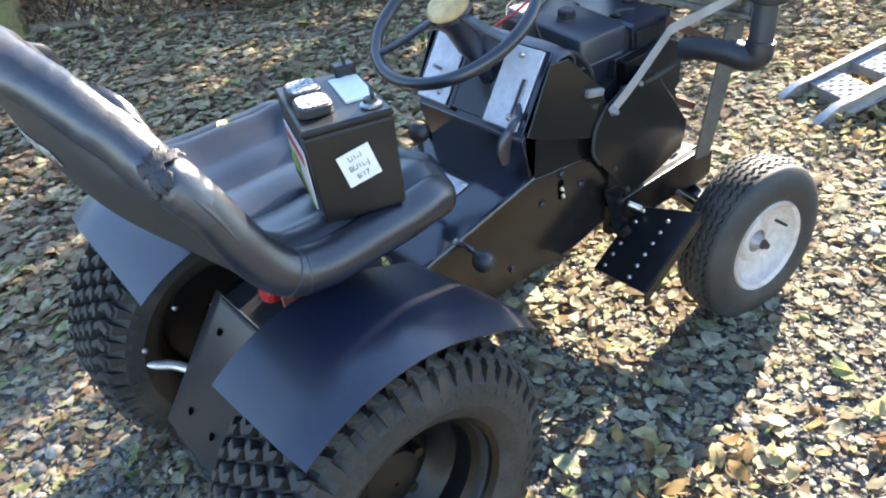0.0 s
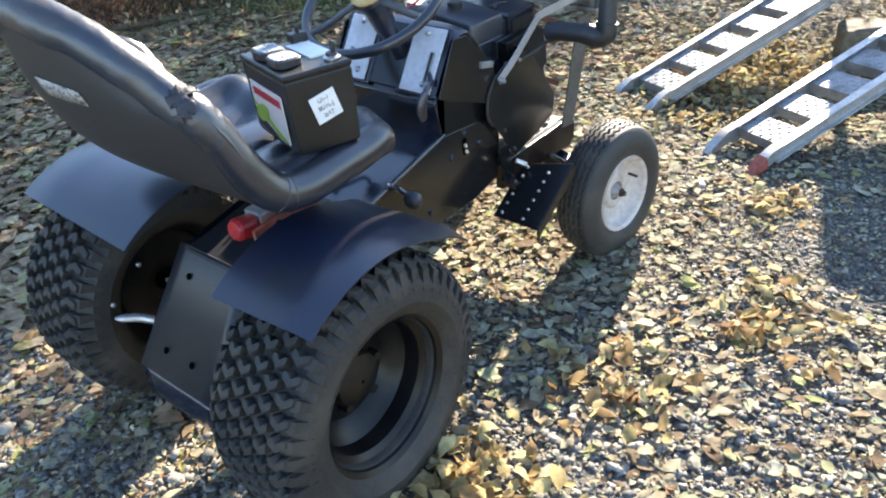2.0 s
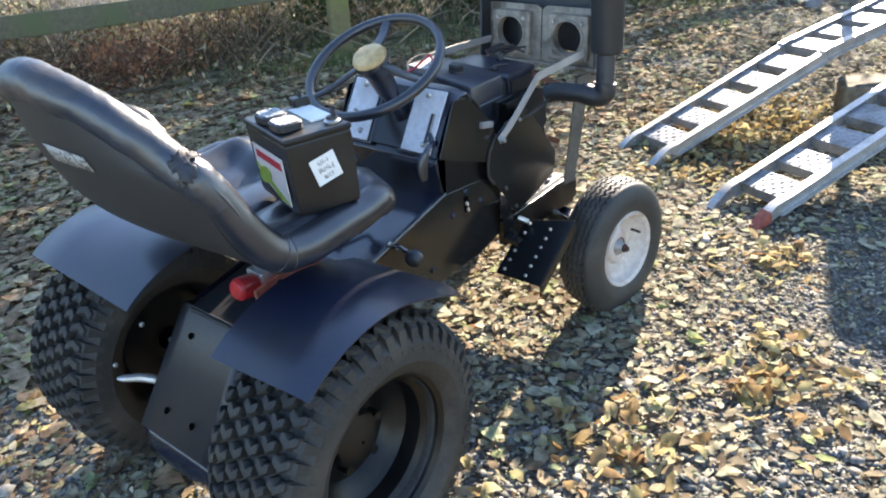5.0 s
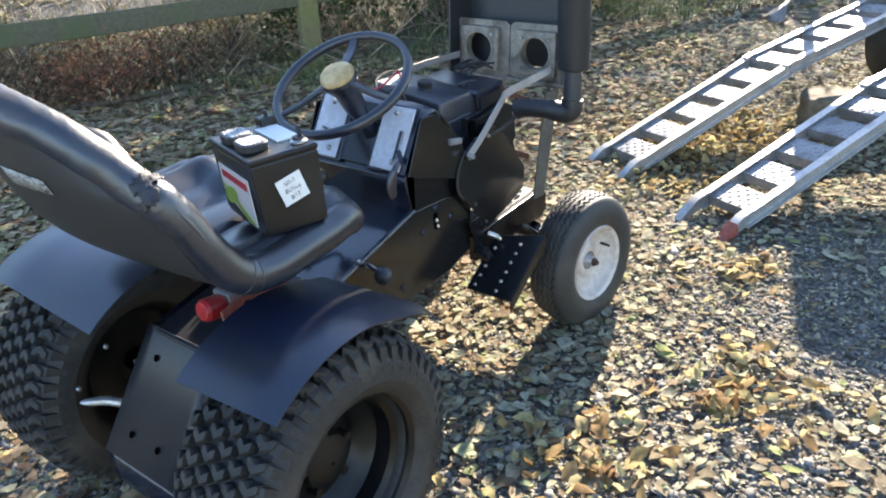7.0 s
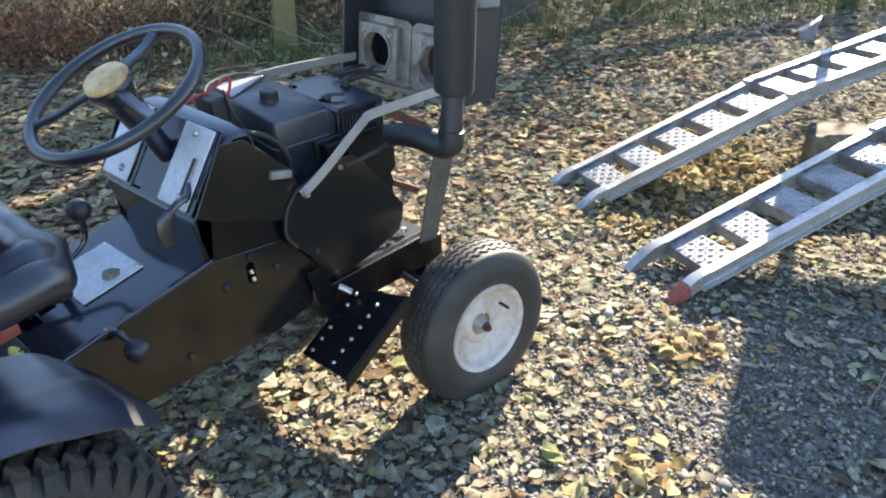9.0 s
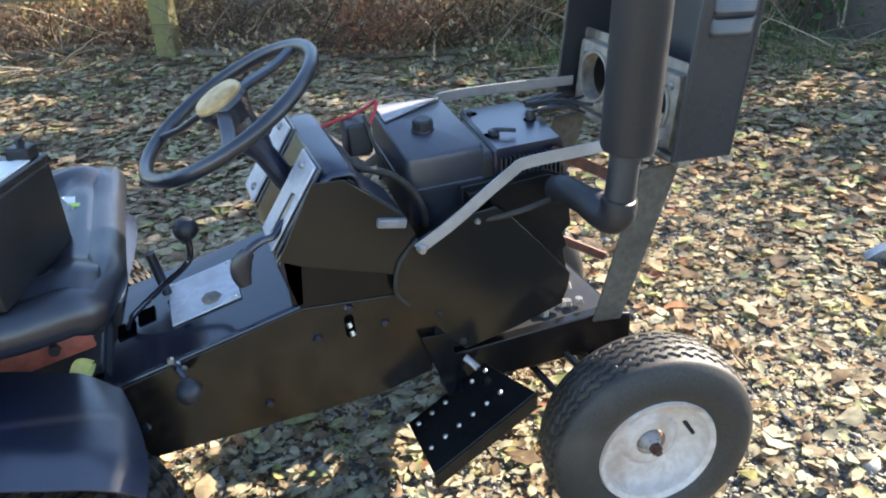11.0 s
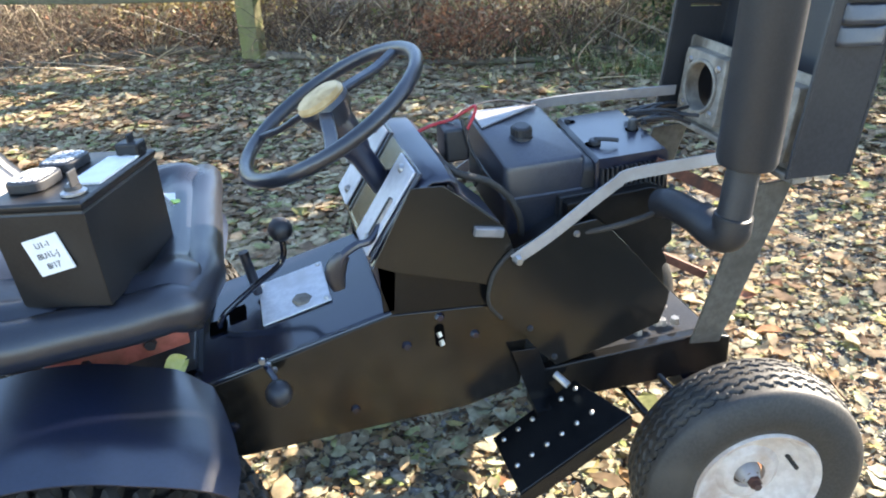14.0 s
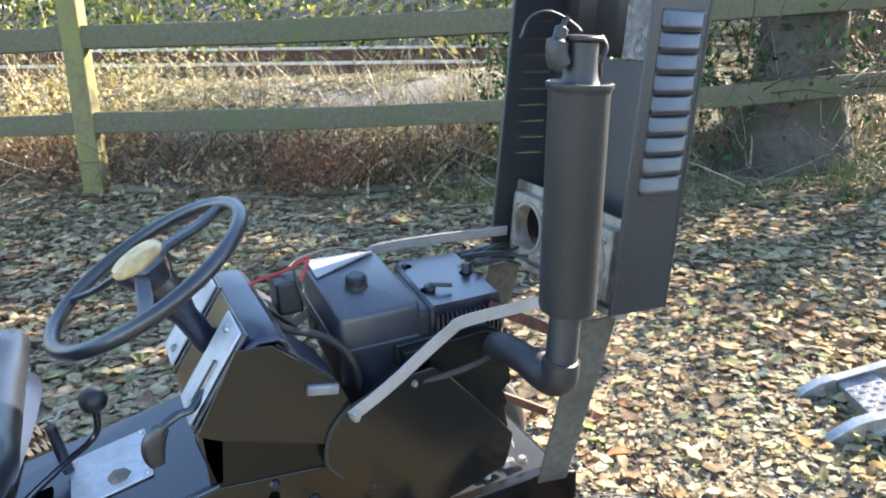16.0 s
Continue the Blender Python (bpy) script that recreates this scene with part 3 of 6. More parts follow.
for k, nm in ((-1, "right"), (1, "left")):
    y = YC + k * HALF
    poly = [(0.14, 0.475), (0.58, 0.568), (0.77, 0.548), (0.82, 0.5), (0.8, 0.37), (0.7, 0.352), (0.3, 0.355), (0.2, 0.36), (0.14, 0.4)]
    s = Shape().prism(poly, y - 0.003, y + 0.003)
    part("side_plate", s, SIDES, tractor, "gloss black chassis side plate reflecting the leaves", 0.002)
# raised seam and bolts along the side plates
s = Shape().tube([(0.14, YC - HALF - 0.002, 0.482), (0.58, YC - HALF - 0.002, 0.572)], 0.004, 8)
part("edge_bead", s, GLOSS, tractor)
for x, z in ((0.6, 0.505), (0.66, 0.548), (0.72, 0.5), (0.5, 0.4), (0.3, 0.42), (0.77, 0.54)):
    s = Shape().lathe([(0.0, 0.006), (0.006, 0.006), (0.0075, 0.004), (0.009, 0.0)], 6, Matrix.Translation((x, YC - HALF - 0.003, z)) @ Matrix.Rotation(radians(90), 4, "X"))
    part("bolt", s, GLOSS, tractor)
slot = [(0.658 + 0.0085 * math.cos(q), 0.512 + (0.014 if math.sin(q) > 0 else -0.014) + 0.0085 * math.sin(q)) for q in [k * math.tau / 24 for k in range(24)]]
part("clevis_slot", Shape().prism(slot, YC - HALF - 0.0045, YC - HALF - 0.003), HOLE, tractor, "oblong side plate slot, its inner shade painted black")
for x, z in ((0.656, 0.515), (0.659, 0.498)):
    part("clevis_pin", Shape().tube([(x, YC - HALF - 0.004, z + 0.004), (x + 0.002, YC - HALF - 0.007, z - 0.004)], 0.0045, 10), STEEL, tractor, "bright clevis pin in the side slot")

# inspection plate on the tunnel with its nut, and the gear slot
tilt = Matrix.Rotation(math.atan2(-0.093, 0.44), 4, "Y")


def on_tunnel(x, y, up=0.0):
    return Vector((x, y, tunnel_z(x) + up))


s = Shape().box(on_tunnel(0.434, -0.004, 0.003), (0.124, 0.14, 0.004), tilt)
part("cover_plate", s, PLATE, tractor, "dull pale metal inspection plate", 0.003)
s = Shape().lathe([(0.0, 0.008), (0.012, 0.008), (0.017, 0.006), (0.018, 0.0)], 6, Matrix.Translation(on_tunnel(0.446, -0.043, 0.004)))
part("cover_nut", s, BEIGE, tractor, "tan weathered nut")
for dx, dy in ((0.06, 0.06), (-0.06, 0.06), (0.06, -0.06)):
    s = Shape().lathe([(0.0, 0.003), (0.004, 0.003), (0.005, 0.0)], 10, Matrix.Translation(on_tunnel(0.434 + dx * 0.88, -0.004 + dy, 0.005)))
    part("screw", s, STEEL, tractor)
for x, y in ((0.296, -0.022), (0.331, -0.002)):
    s = Shape().box(on_tunnel(x, y, 0.0012), (0.03, 0.042, 0.005), tilt)
    part("gear_slot", s, HOLE, tractor, "square gear lever slot, its inner shade painted black")
lever = new("gear_lever")
lever.parent = tractor
tagged(lever, "black gear lever with a round knob")
s = Shape().tube(smooth_path([(0.3, -0.026, 0.5), (0.306, -0.026, 0.536), (0.362, -0.022, 0.578), (0.412, -0.02, 0.61), (0.428, -0.02, 0.632), (0.43, -0.02, 0.67)]), 0.0055, 10)
part("rod", s, GLOSS, lever)
part("knob", Shape().ball((0.43, -0.02, 0.68), 0.021, 20), SOOT, lever)
s = Shape().tube([(0.372, 0.03, 0.54), (0.36, 0.03, 0.625)], 0.009, 12)
part("range_lever", s, SATIN, tractor, "short black range lever")
s = Shape().tube(smooth_path([(0.37, YC - HALF, 0.522), (0.372, YC - HALF - 0.02, 0.53), (0.38, -0.2, 0.518), (0.383, -0.212, 0.51)]), 0.005, 10)
side_lever = part("side_lever", s, GLOSS, tractor, "small black side lever with a ball end")
part("knob", Shape().ball((0.383, -0.222, 0.505), 0.021, 20), HAZY, side_lever)
for k in range(3):
    s = Shape().lathe([(0.0, 0.006), (0.005, 0.006), (0.006, 0.0)], 8, Matrix.Translation((0.365 + 0.008 * k, YC - HALF - 0.004 - 0.004 * k, 0.535 - 0.008 * k)) @ Matrix.Rotation(radians(90), 4, "X"))
    part("linkage_bolt", s, STEEL, side_lever)
for x, y in ((0.25, -0.125), (0.2, -0.125), (0.21, 0.1)):
    s = Shape().lathe([(0.0, 0.002), (0.008, 0.002), (0.009, 0.0)], 16, Matrix.Translation(on_tunnel(x, y, 0.0005)))
    part("bolt_hole", s, HOLE, tractor)

# ---- seat ----
seat = new("seat")
seat.parent = tractor
tagged(seat, "black vinyl bucket seat with channelled cushion and torn taped backrest")
SEAT_LINE = smooth_path([(0.28, 0, 0.677), (0.25, 0, 0.69), (0.16, 0, 0.692), (0.06, 0, 0.69), (-0.01, 0, 0.706), (-0.075, 0, 0.755), (-0.125, 0, 0.82), (-0.162, 0, 0.915), (-0.186, 0, 1.02)], 7)
SEAT_W = [0.222, 0.236, 0.242, 0.246, 0.242, 0.234, 0.222, 0.205, 0.165]
N_SEAT = len(SEAT_LINE)


def seat_ring(i, grow=0.0, wrinkle=0.0, close=0.0, push=0.0):
    """One cross-section of the seat; close folds it towards its middle sheet, push moves it along the seat's line."""
    f = i / (N_SEAT - 1)
    d = (SEAT_LINE[min(i + 1, N_SEAT - 1)] - SEAT_LINE[max(i - 1, 0)]).normalized()
    p = SEAT_LINE[i] + d * push
    nrm = Vector((-d.z, 0, d.x))
    nrm = nrm if nrm.dot(Vector((0.6, 0, 0.8))) > 0 else -nrm
    w = float(np.interp(f * 8, range(9), SEAT_W)) * (1 - 0.06 * close)
    back = float(sstep(0.45, 0.75, f))
    bolster = 0.045 * (1 - 0.2 * back)
    front = 0.05 * (1 - float(sstep(0.09, 0.2, f)))
    wrap = 0.06 * back
    th = 0.022 + 0.004 * back
    ring = []

    def bend(u):
        return wrap * abs(u) ** 2.2

    for k in range(41):
        u = -1 + 2 * k / 40
        a = abs(u)
        ch = 0.017 * math.sqrt(max(0, abs(math.cos(math.pi * 2 * u * 0.95)))) * (1 - float(sstep(0.66, 0.74, a)))
        b = bolster * float(sstep(0.58, 0.82, a))
        b = max(b, front) + 0.3 * min(b, front) - 0.018 * float(sstep(0.86, 1.0, a))
        ch *= 1 - front / 0.05
        ring.append((u * w, ch + b + bend(u) + grow * 0.7, bend(u)))
    hi, lo = max(bolster, front) + 0.3 * min(bolster, front) - 0.018 + wrap, -th + wrap * 0.9
    for k in range(7):
        t = math.pi * k / 6
        ring.append((w + (0.022 + grow) * math.sin(t), hi + (lo - hi) * (1 - math.cos(t)) / 2, wrap))
    for k in range(1, 20):
        u = 1 - 2 * k / 20
        ring.append((u * w, -th - grow + bend(u) * 0.9, bend(u)))
    for k in range(7):
        t = math.pi * k / 6
        ring.append((-w - (0.022 + grow) * math.sin(t), lo + (hi - lo) * (1 - math.cos(t)) / 2, wrap))
    dip = 0.11 * float(sstep(0.76, 1.0, f))
    out = []
    for y, h, mid in ring:
        h = h + (mid - th * 0.35 - h) * close
        q = p + Vector((0, y + YC, 0)) + nrm * h - d * dip * (y / w) ** 2
        if wrinkle:
            q += nrm * wrinkle * (noise.noise(q * 22) + 0.7 * noise.noise(q * 55)) + Vector((0, 0, wrinkle * 0.5 * noise.noise(q * 40)))
        out.append(q)
    return out


def rounded(first, last, grow=0.0, wrinkle=0.0, head=True):
    """Cross-sections from first to last with folded, rounded ends."""
    rows_ = [seat_ring(i, grow, wrinkle) for i in range(first, last + 1)]
    tail = [seat_ring(last, grow, wrinkle, 1 - math.cos(radians(a)), 0.028 * math.sin(radians(a))) for a in (25, 45, 62, 76, 86)]
    front = [seat_ring(first, grow, wrinkle, 1 - math.cos(radians(a)), -0.028 * math.sin(radians(a))) for a in (86, 76, 62, 45, 25)] if head else []
    return front + rows_ + tail


part("cushion", Shape().loft(rounded(0, N_SEAT - 1)), VINYL, seat)
roll, radius = [], []
rings_ = [seat_ring(i) for i in range(N_SEAT)]
for i in range(N_SEAT - 6, 0, -1):
    roll.append((rings_[i][41] * 0.55 + rings_[i][47] * 0.45))
    radius.append(0.034 - 0.006 * float(sstep(0.5, 0.8, i / N_SEAT)))
for k in range(38, 2, -4):
    roll.append(rings_[1][k] + Vector((0.004, 0, -0.026)))
    radius.append(0.033)
for i in range(1, N_SEAT - 5):
    roll.append((rings_[i][73] * 0.55 + rings_[i][67] * 0.45))
    radius.append(0.034 - 0.006 * float(sstep(0.5, 0.8, i / N_SEAT)))
part("edge_roll", Shape().tube(roll, radius, 16), VINYL, seat, "fat rounded black vinyl edge roll")
shell = Shape()
shell.grid([seat_ring(i, 0.003)[43:73] for i in range(20, N_SEAT)])
part("back_shell", shell, SHELL, seat, "dull grey moulded back shell with raised piping", 0, 0.003)
for k in (45, 70):
    part("piping", Shape().tube([seat_ring(i, 0.005)[k] for i in range(18, N_SEAT - 3)], 0.0045, 8), VINYL, seat)
roll, radius = [], []
for i in range(N_SEAT - 17, N_SEAT - 3):
    roll.append(rings_[i][41] * 0.5 + rings_[i][47] * 0.5)
for k in range(34, 5, -2):
    low_ = rings_[-1][48 + min(18, max(0, (40 - k) // 2 - 1))]
    roll.append(rings_[-1][k] * 0.5 + low_ * 0.5 + Vector((0, 0, 0.004)))
for i in range(N_SEAT - 4, N_SEAT - 18, -1):
    roll.append(rings_[i][73] * 0.5 + rings_[i][67] * 0.5)
for _ in range(4):
    roll = [roll[0]] + [(roll[k - 1] + roll[k] * 2 + roll[k + 1]) / 4 for k in range(1, len(roll) - 1)] + [roll[-1]]
fine_roll = smooth_path(roll, 4)
s = Shape().tube(fine_roll, [0.0335 - 0.004 * abs(2 * k / (len(fine_roll) - 1) - 1) for k in range(len(fine_roll))], 26)
s.v = [tuple(Vector(p) + Vector((1, 0.4, 1)) * (0.002 * noise.noise(Vector(p) * 24) + 0.0014 * noise.noise(Vector(p) * 75))) for p in s.v]
part("tape_cover", s, TAPE, seat, "wrinkled torn black tape wrapped over the backrest top")
n_roll = len(fine_roll)
for f0, f1, q0, q1, paint, words in ((0.72, 0.81, -1.1, 0.3, TORN, "frayed brown-grey torn patch in the tape"), (0.79, 0.845, -0.3, 0.9, TORN, "frayed torn end of the tape"), (0.755, 0.785, -1.7, -1.2, LABELGREY, "greyed peeling piece of tape")):
    rows = []
    for k in range(int(f0 * n_roll), int(f1 * n_roll)):
        d = (fine_roll[k + 1] - fine_roll[k - 1]).normalized()
        n1 = Vector((-0.6, -0.4, 0.7))
        n1 = (n1 - d * n1.dot(d)).normalized()
        n2 = d.cross(n1)
        row = []
        for c in range(13):
            q = q0 + (q1 - q0) * c / 12 + 0.25 * noise.noise(Vector((k * 0.35, c * 0.2, 3)))
            p = fine_roll[k] + d * 0.012 * noise.noise(Vector((c * 0.7, k * 0.1, 9)))
            row.append(p + (n1 * math.cos(q) + n2 * math.sin(q)) * (0.0352 + 0.0012 * noise.noise(p * 60 + Vector((c, 0, 0)))))
        rows.append(row)
    part("torn_patch", Shape().grid(rows), paint, seat, words, 0, 0.0012)
for i in (25, 27):
    c0 = rings_[i][73] * 0.55 + rings_[i][67] * 0.45
    along = (rings_[i + 1][73] - rings_[i - 1][73]).normalized()
    side_ = along.orthogonal().normalized()
    up_ = along.cross(side_)
    part("seam", Shape().tube([c0 + (side_ * math.cos(q) + up_ * math.sin(q)) * 0.0335 for q in [k * math.tau / 28 for k in range(29)]], 0.0014, 6), VINYL, seat)
s = Shape().grid([seat_ring(i, 0.0062)[56:62] for i in (48, 49, 50)])
part("maker_label", s, LABELGREY, seat, "small scuffed pale label", 0, 0.001)
tag = part("seat_tag", Shape().box((0.272, 0.05, 0.732), (0.034, 0.05, 0.003), Matrix.Rotation(radians(18), 4, "Y") @ Matrix.Rotation(radians(25), 4, "Z")), PAPER, seat, "small white tag with a green corner", 0.001)
part("tag_corner", Shape().box((0.272, 0.036, 0.7345), (0.02, 0.014, 0.002), Matrix.Rotation(radians(18), 4, "Y") @ Matrix.Rotation(radians(25), 4, "Z")), GREEN, tag)
# seat mount
s = Shape().prism([(0.04, 0.56), (0.258, 0.595), (0.258, 0.553), (0.04, 0.515)], YC - 0.095, YC - 0.087)
part("seat_bar", s, RUST, tractor, "red oxide seat mounting bar with bolts", 0.002)
s = Shape().box((0.16, YC, 0.615), (0.17, 0.2, 0.012), tilt)
part("seat_base", s, SOOT, tractor, "", 0.004)
for x, z in ((0.1, 0.552), (0.2, 0.57)):
    s = Shape().lathe([(0.0, 0.01), (0.009, 0.01), (0.01, 0.0)], 6, Matrix.Translation((x, YC - 0.095, z - 0.003)) @ Matrix.Rotation(radians(90), 4, "X"))
    part("bolt", s, SOOT, tractor)
s = Shape().lathe([(0.0, 0.0), (0.021, 0.0), (0.0235, 0.004), (0.0235, 0.042), (0.018, 0.05), (0.0, 0.05)], 24, Matrix.Translation((0.08, -0.055, 0.541)) @ Matrix.Rotation(radians(-80), 4, "Y"))
part("reflector", s, RED, tractor, "round red plastic tail reflector", 0.002)
s = Shape().box((0.105, -0.05, 0.545), (0.04, 0.05, 0.04))
part("reflector_bracket", s, STRAP, tractor, "", 0.004)
s = Shape().prism([(0.0, 0.46), (0.26, 0.505), (0.26, 0.525), (0.0, 0.478)], YC - 0.1, YC + 0.1)
part("seat_platform", s, HAZY, tractor, "", 0.004)

# ---- dash and steering ----
DR, DL = YC - 0.155, YC + 0.155
dash = new("dash")
dash.parent = tractor
tagged(dash, "gloss black dash box with two pale switch plates")
side_poly = [(0.558, 0.669), (0.628, 0.787), (0.68, 0.783), (0.776, 0.697), (0.79, 0.66), (0.754, 0.588), (0.745, 0.597), (0.592, 0.651)]
under_poly = [(0.566, 0.662), (0.748, 0.6), (0.8, 0.62), (0.77, 0.548), (0.568, 0.568)]
for y, k in ((DR, -1), (DL, 1)):
    s = Shape().prism(side_poly, y + k * 0.008, y + k * 0.012)
    side = part("side_panel", s, SIDES, dash, "glossy dash side panel overhanging the tunnel", 0.0015)
    part("side_rim", Shape().prism([(0.592, 0.651), (0.745, 0.597), (0.745, 0.6), (0.592, 0.654)], y - k * 0.004, y + k * 0.008), GLOSS, side)
    part("under_panel", Shape().prism(under_poly, y - k * 0.006, y - k * 0.003), BLACKGLOSS, dash, "recessed black panel under the dash side", 0.001)
s = Shape()
hood_rows = []
for x, z in ((0.641, 0.776), (0.647, 0.79), (0.664, 0.798), (0.692, 0.797), (0.702, 0.788), (0.706, 0.745)):
    row = []
    for k in range(21):
        v = -1 + 2 * k / 20
        drop = 0.011 * abs(v) ** 6
        row.append(Vector((x, YC + v * 0.1605, z - drop)))
    hood_rows.append(row)
s.grid(hood_rows)
part("cowl", s, SATIN, dash, "rounded satin black dash cowl", 0, 0.006)
for y in (DR, DL - 0.11):
    # lighter blue-black than the dash, for sky light on the flange
    part("rear_flange", Shape().prism([(0.69, 0.779), (0.774, 0.699), (0.771, 0.696), (0.688, 0.775)], y, y + 0.11), TIN, dash, "turned-in flange of the dash side, coloured as skylit", 0.001)
s = Shape().box((0.7, YC, 0.665), (0.006, 0.3, 0.2))
part("firewall", s, GLOSS, dash, "", 0.002)
s = Shape().prism([(0.556, 0.655), (0.57, 0.672), (0.6, 0.66), (0.59, 0.57), (0.575, 0.57)], DR + 0.003, DL - 0.003)
part("lower_panel", s, GLOSS, dash, "", 0.004)


def slanted(x0, z0, x1, z1, y0, y1, lift=0.0, taper=0.0):
    """A plate on the slope of the dash face."""
    a, b = Vector((x0, 0, z0)), Vector((x1, 0, z1))
    n_ = Vector((-(z1 - z0), 0, x1 - x0)).normalized() * lift
    return [a + n_ + Vector((0, y0, 0)), a + n_ + Vector((0, y1, 0)), b + n_ + Vector((0, y1 - taper, 0)), b + n_ + Vector((0, y0 + taper * 0.2, 0))]


def plate_solid(corners, t):
    n_ = (corners[1] - corners[0]).cross(corners[3] - corners[0]).normalized() * t
    return Shape().loft([[c + n_ for c in corners], [c - n_ for c in corners]])


for y0, y1, nm in ((-0.158, -0.068, "right"), (0.042, 0.13, "left")):
    c = slanted(0.558, 0.672, 0.648, 0.798, y0, y1, 0.006)
    sp = part("switch_plate", plate_solid(c, 0.0025), PLATE, dash, "pale metal switch plate", 0.004)
    c2 = slanted(0.556, 0.668, 0.65, 0.802, y0 - 0.012, y1 + 0.012, 0.0)
    part("plate_backing", plate_solid(c2, 0.003), GLOSS, dash, "", 0.002)
    for f, v in ((0.14, 0.3), (0.9, 0.55)):
        q = c[0].lerp(c[3], f).lerp(c[1].lerp(c[2], f), v)
        nq = (c[3] - c[0]).cross(c[1] - c[0]).normalized()
        nq = nq if nq.x < 0 else -nq
        m = Matrix.Translation(q + nq * 0.003) @ nq.to_track_quat("Z", "Y").to_matrix().to_4x4()
        part("switch_screw", Shape().lathe([(0.0, 0.006), (0.004, 0.006), (0.007, 0.003), (0.008, 0.0)], 12, m), STEEL, sp)
    if nm == "right":
        q0, q1 = c[0].lerp(c[3], 0.18).lerp(c[1].lerp(c[2], 0.18), 0.22), c[0].lerp(c[3], 0.62).lerp(c[1].lerp(c[2], 0.62), 0.22)
        nq = Vector((-0.8, 0, 0.6))
        part("lever_slot", Shape().tube([q0 + nq * 0.004, q1 + nq * 0.004], 1, flat=(0.011, 0.006)), STEEL, sp, "worn bright metal lever slot")
        # black bar painted for the shade in the slot, nothing is cut
        part("slot_gap", Shape().tube([q0 + nq * 0.0055, q1 + nq * 0.0055], 1, flat=(0.006, 0.006)), INK, sp)
        lift = part("lift_lever", Shape().tube(smooth_path([tuple(q0.lerp(q1, 0.35)), (0.56, -0.162, 0.704), (0.538, -0.17, 0.704), (0.516, -0.175, 0.694), (0.505, -0.176, 0.672)]), [0.006] * 16 + [0.007] * 17, 10), SATIN, dash, "black curved lift lever with a flat rubber grip")
        grip = smooth_path([(0.516, -0.175, 0.695), (0.504, -0.176, 0.68), (0.499, -0.177, 0.66), (0.502, -0.177, 0.638)])
        wide = [0.008 + 0.0085 * math.sin(math.pi * min(1.0, 0.08 + 0.86 * k / (len(grip) - 1))) ** 0.8 for k in range(len(grip))]
        flatg = Shape().tube(grip, wide, 14)
        flatg.v = [(p[0], -0.176 + (p[1] + 0.176) * 0.45, p[2]) for p in flatg.v]
        part("grip", flatg, VINYL, lift)
    else:
        q = c[0].lerp(c[3], 0.42).lerp(c[1].lerp(c[2], 0.42), 0.5)
        nq = Vector((-0.8, 0, 0.6))
        part("toggle", Shape().tube([q, q + nq * 0.025], 0.004, 8), STEEL, sp)

c = slanted(0.562, 0.672, 0.65, 0.797, -0.058, 0.034, 0.001)
part("dash_face", plate_solid(c, 0.002), SIDES, dash, "glossy black face between the switch plates", 0.001)
wheel_c = Vector((0.538, -0.033, 0.874))
axis = Vector((-0.469, 0, 0.883)).normalized()
sw = Matrix.Translation(wheel_c) @ Matrix(((axis.z, 0, axis.x), (0, 1, 0), (-axis.x, 0, axis.z))).to_4x4()
steer = new("steering_wheel")
steer.parent = tractor
tagged(steer, "black three-spoke steering wheel with a yellowed cream boss")
SWR = 0.1635
ring = [[sw @ Vector(((SWR + 0.0115 * math.cos(b)) * math.cos(a), (SWR + 0.0115 * math.cos(b)) * math.sin(a), 0.0115 * math.sin(b))) for b in [k * math.tau / 14 for k in range(14)]] for a in [k * math.tau / 72 for k in range(72)]]
part("rim", Shape().loft(ring, False, True), VINYL, steer, "smooth black plastic rim")
for k in range(3):
    a = radians(22 + 120 * k)
    s = Shape().tube(smooth_path([sw @ Vector((rr * math.cos(a), rr * math.sin(a), h)) for rr, h in ((0.02, 0.012), (0.06, 0.008), (0.11, 0.0), (SWR, 0.0))]), 1, flat=(0.022, 0.011))
    part("spoke", s, VINYL, steer, "", 0.004)
part("hub", Shape().lathe([(0.0, -0.05), (0.026, -0.05), (0.03, -0.02), (0.04, 0.0), (0.044, 0.012), (0.042, 0.02), (0.0, 0.022)], 32, sw), VINYL, steer)
part("boss", Shape().lathe([(0.041, 0.016), (0.042, 0.024), (0.038, 0.031), (0.024, 0.035), (0.0, 0.036)], 36, sw), CREAM, steer, "yellowed cream plastic boss cap")
s = Shape().tube([wheel_c - axis * 0.02, wheel_c - axis * 0.07, wheel_c - axis * 0.09, wheel_c - axis * 0.3], [0.03, 0.027, 0.02, 0.02], 24)
part("steering_column", s, SATIN, tractor, "black steering column")

# ---- engine ----
engine = new("engine")
engine.parent = tractor
tagged(engine, "dusty black single-cylinder engine with a square fuel tank")
tank_m = Matrix.Translation((0.882, 0.002, 0.776)) @ Matrix.Rotation(radians(-1), 4, "Z") @ Matrix.Rotation(radians(6.5), 4, "X")
s = Shape()
half_x, half_y = 0.074, 0.114
prof = [(0.0, -0.132, 0.97), (0.0, -0.068, 1.0), (0.0, -0.066, 1.025), (0.0, -0.06, 1.025), (0.0, -0.058, 1.0), (0.0, -0.01, 1.0), (0.0, -0.003, 0.975), (0.0, 0.0, 0.93)]
rings = []
for grow, h, k in prof:
    ring = []
    for sx, sy in ((-1, -1), (1, -1), (1, 1), (-1, 1)):
        for q in range(5):
            a = math.atan2(sy, sx) + radians(-45 + 22.5 * q)
            ring.append(tank_m @ Vector((sx * (half_x * k - 0.014) + 0.014 * math.cos(a), sy * (half_y * k - 0.014) + 0.014 * math.sin(a), h)))
    rings.append(ring)
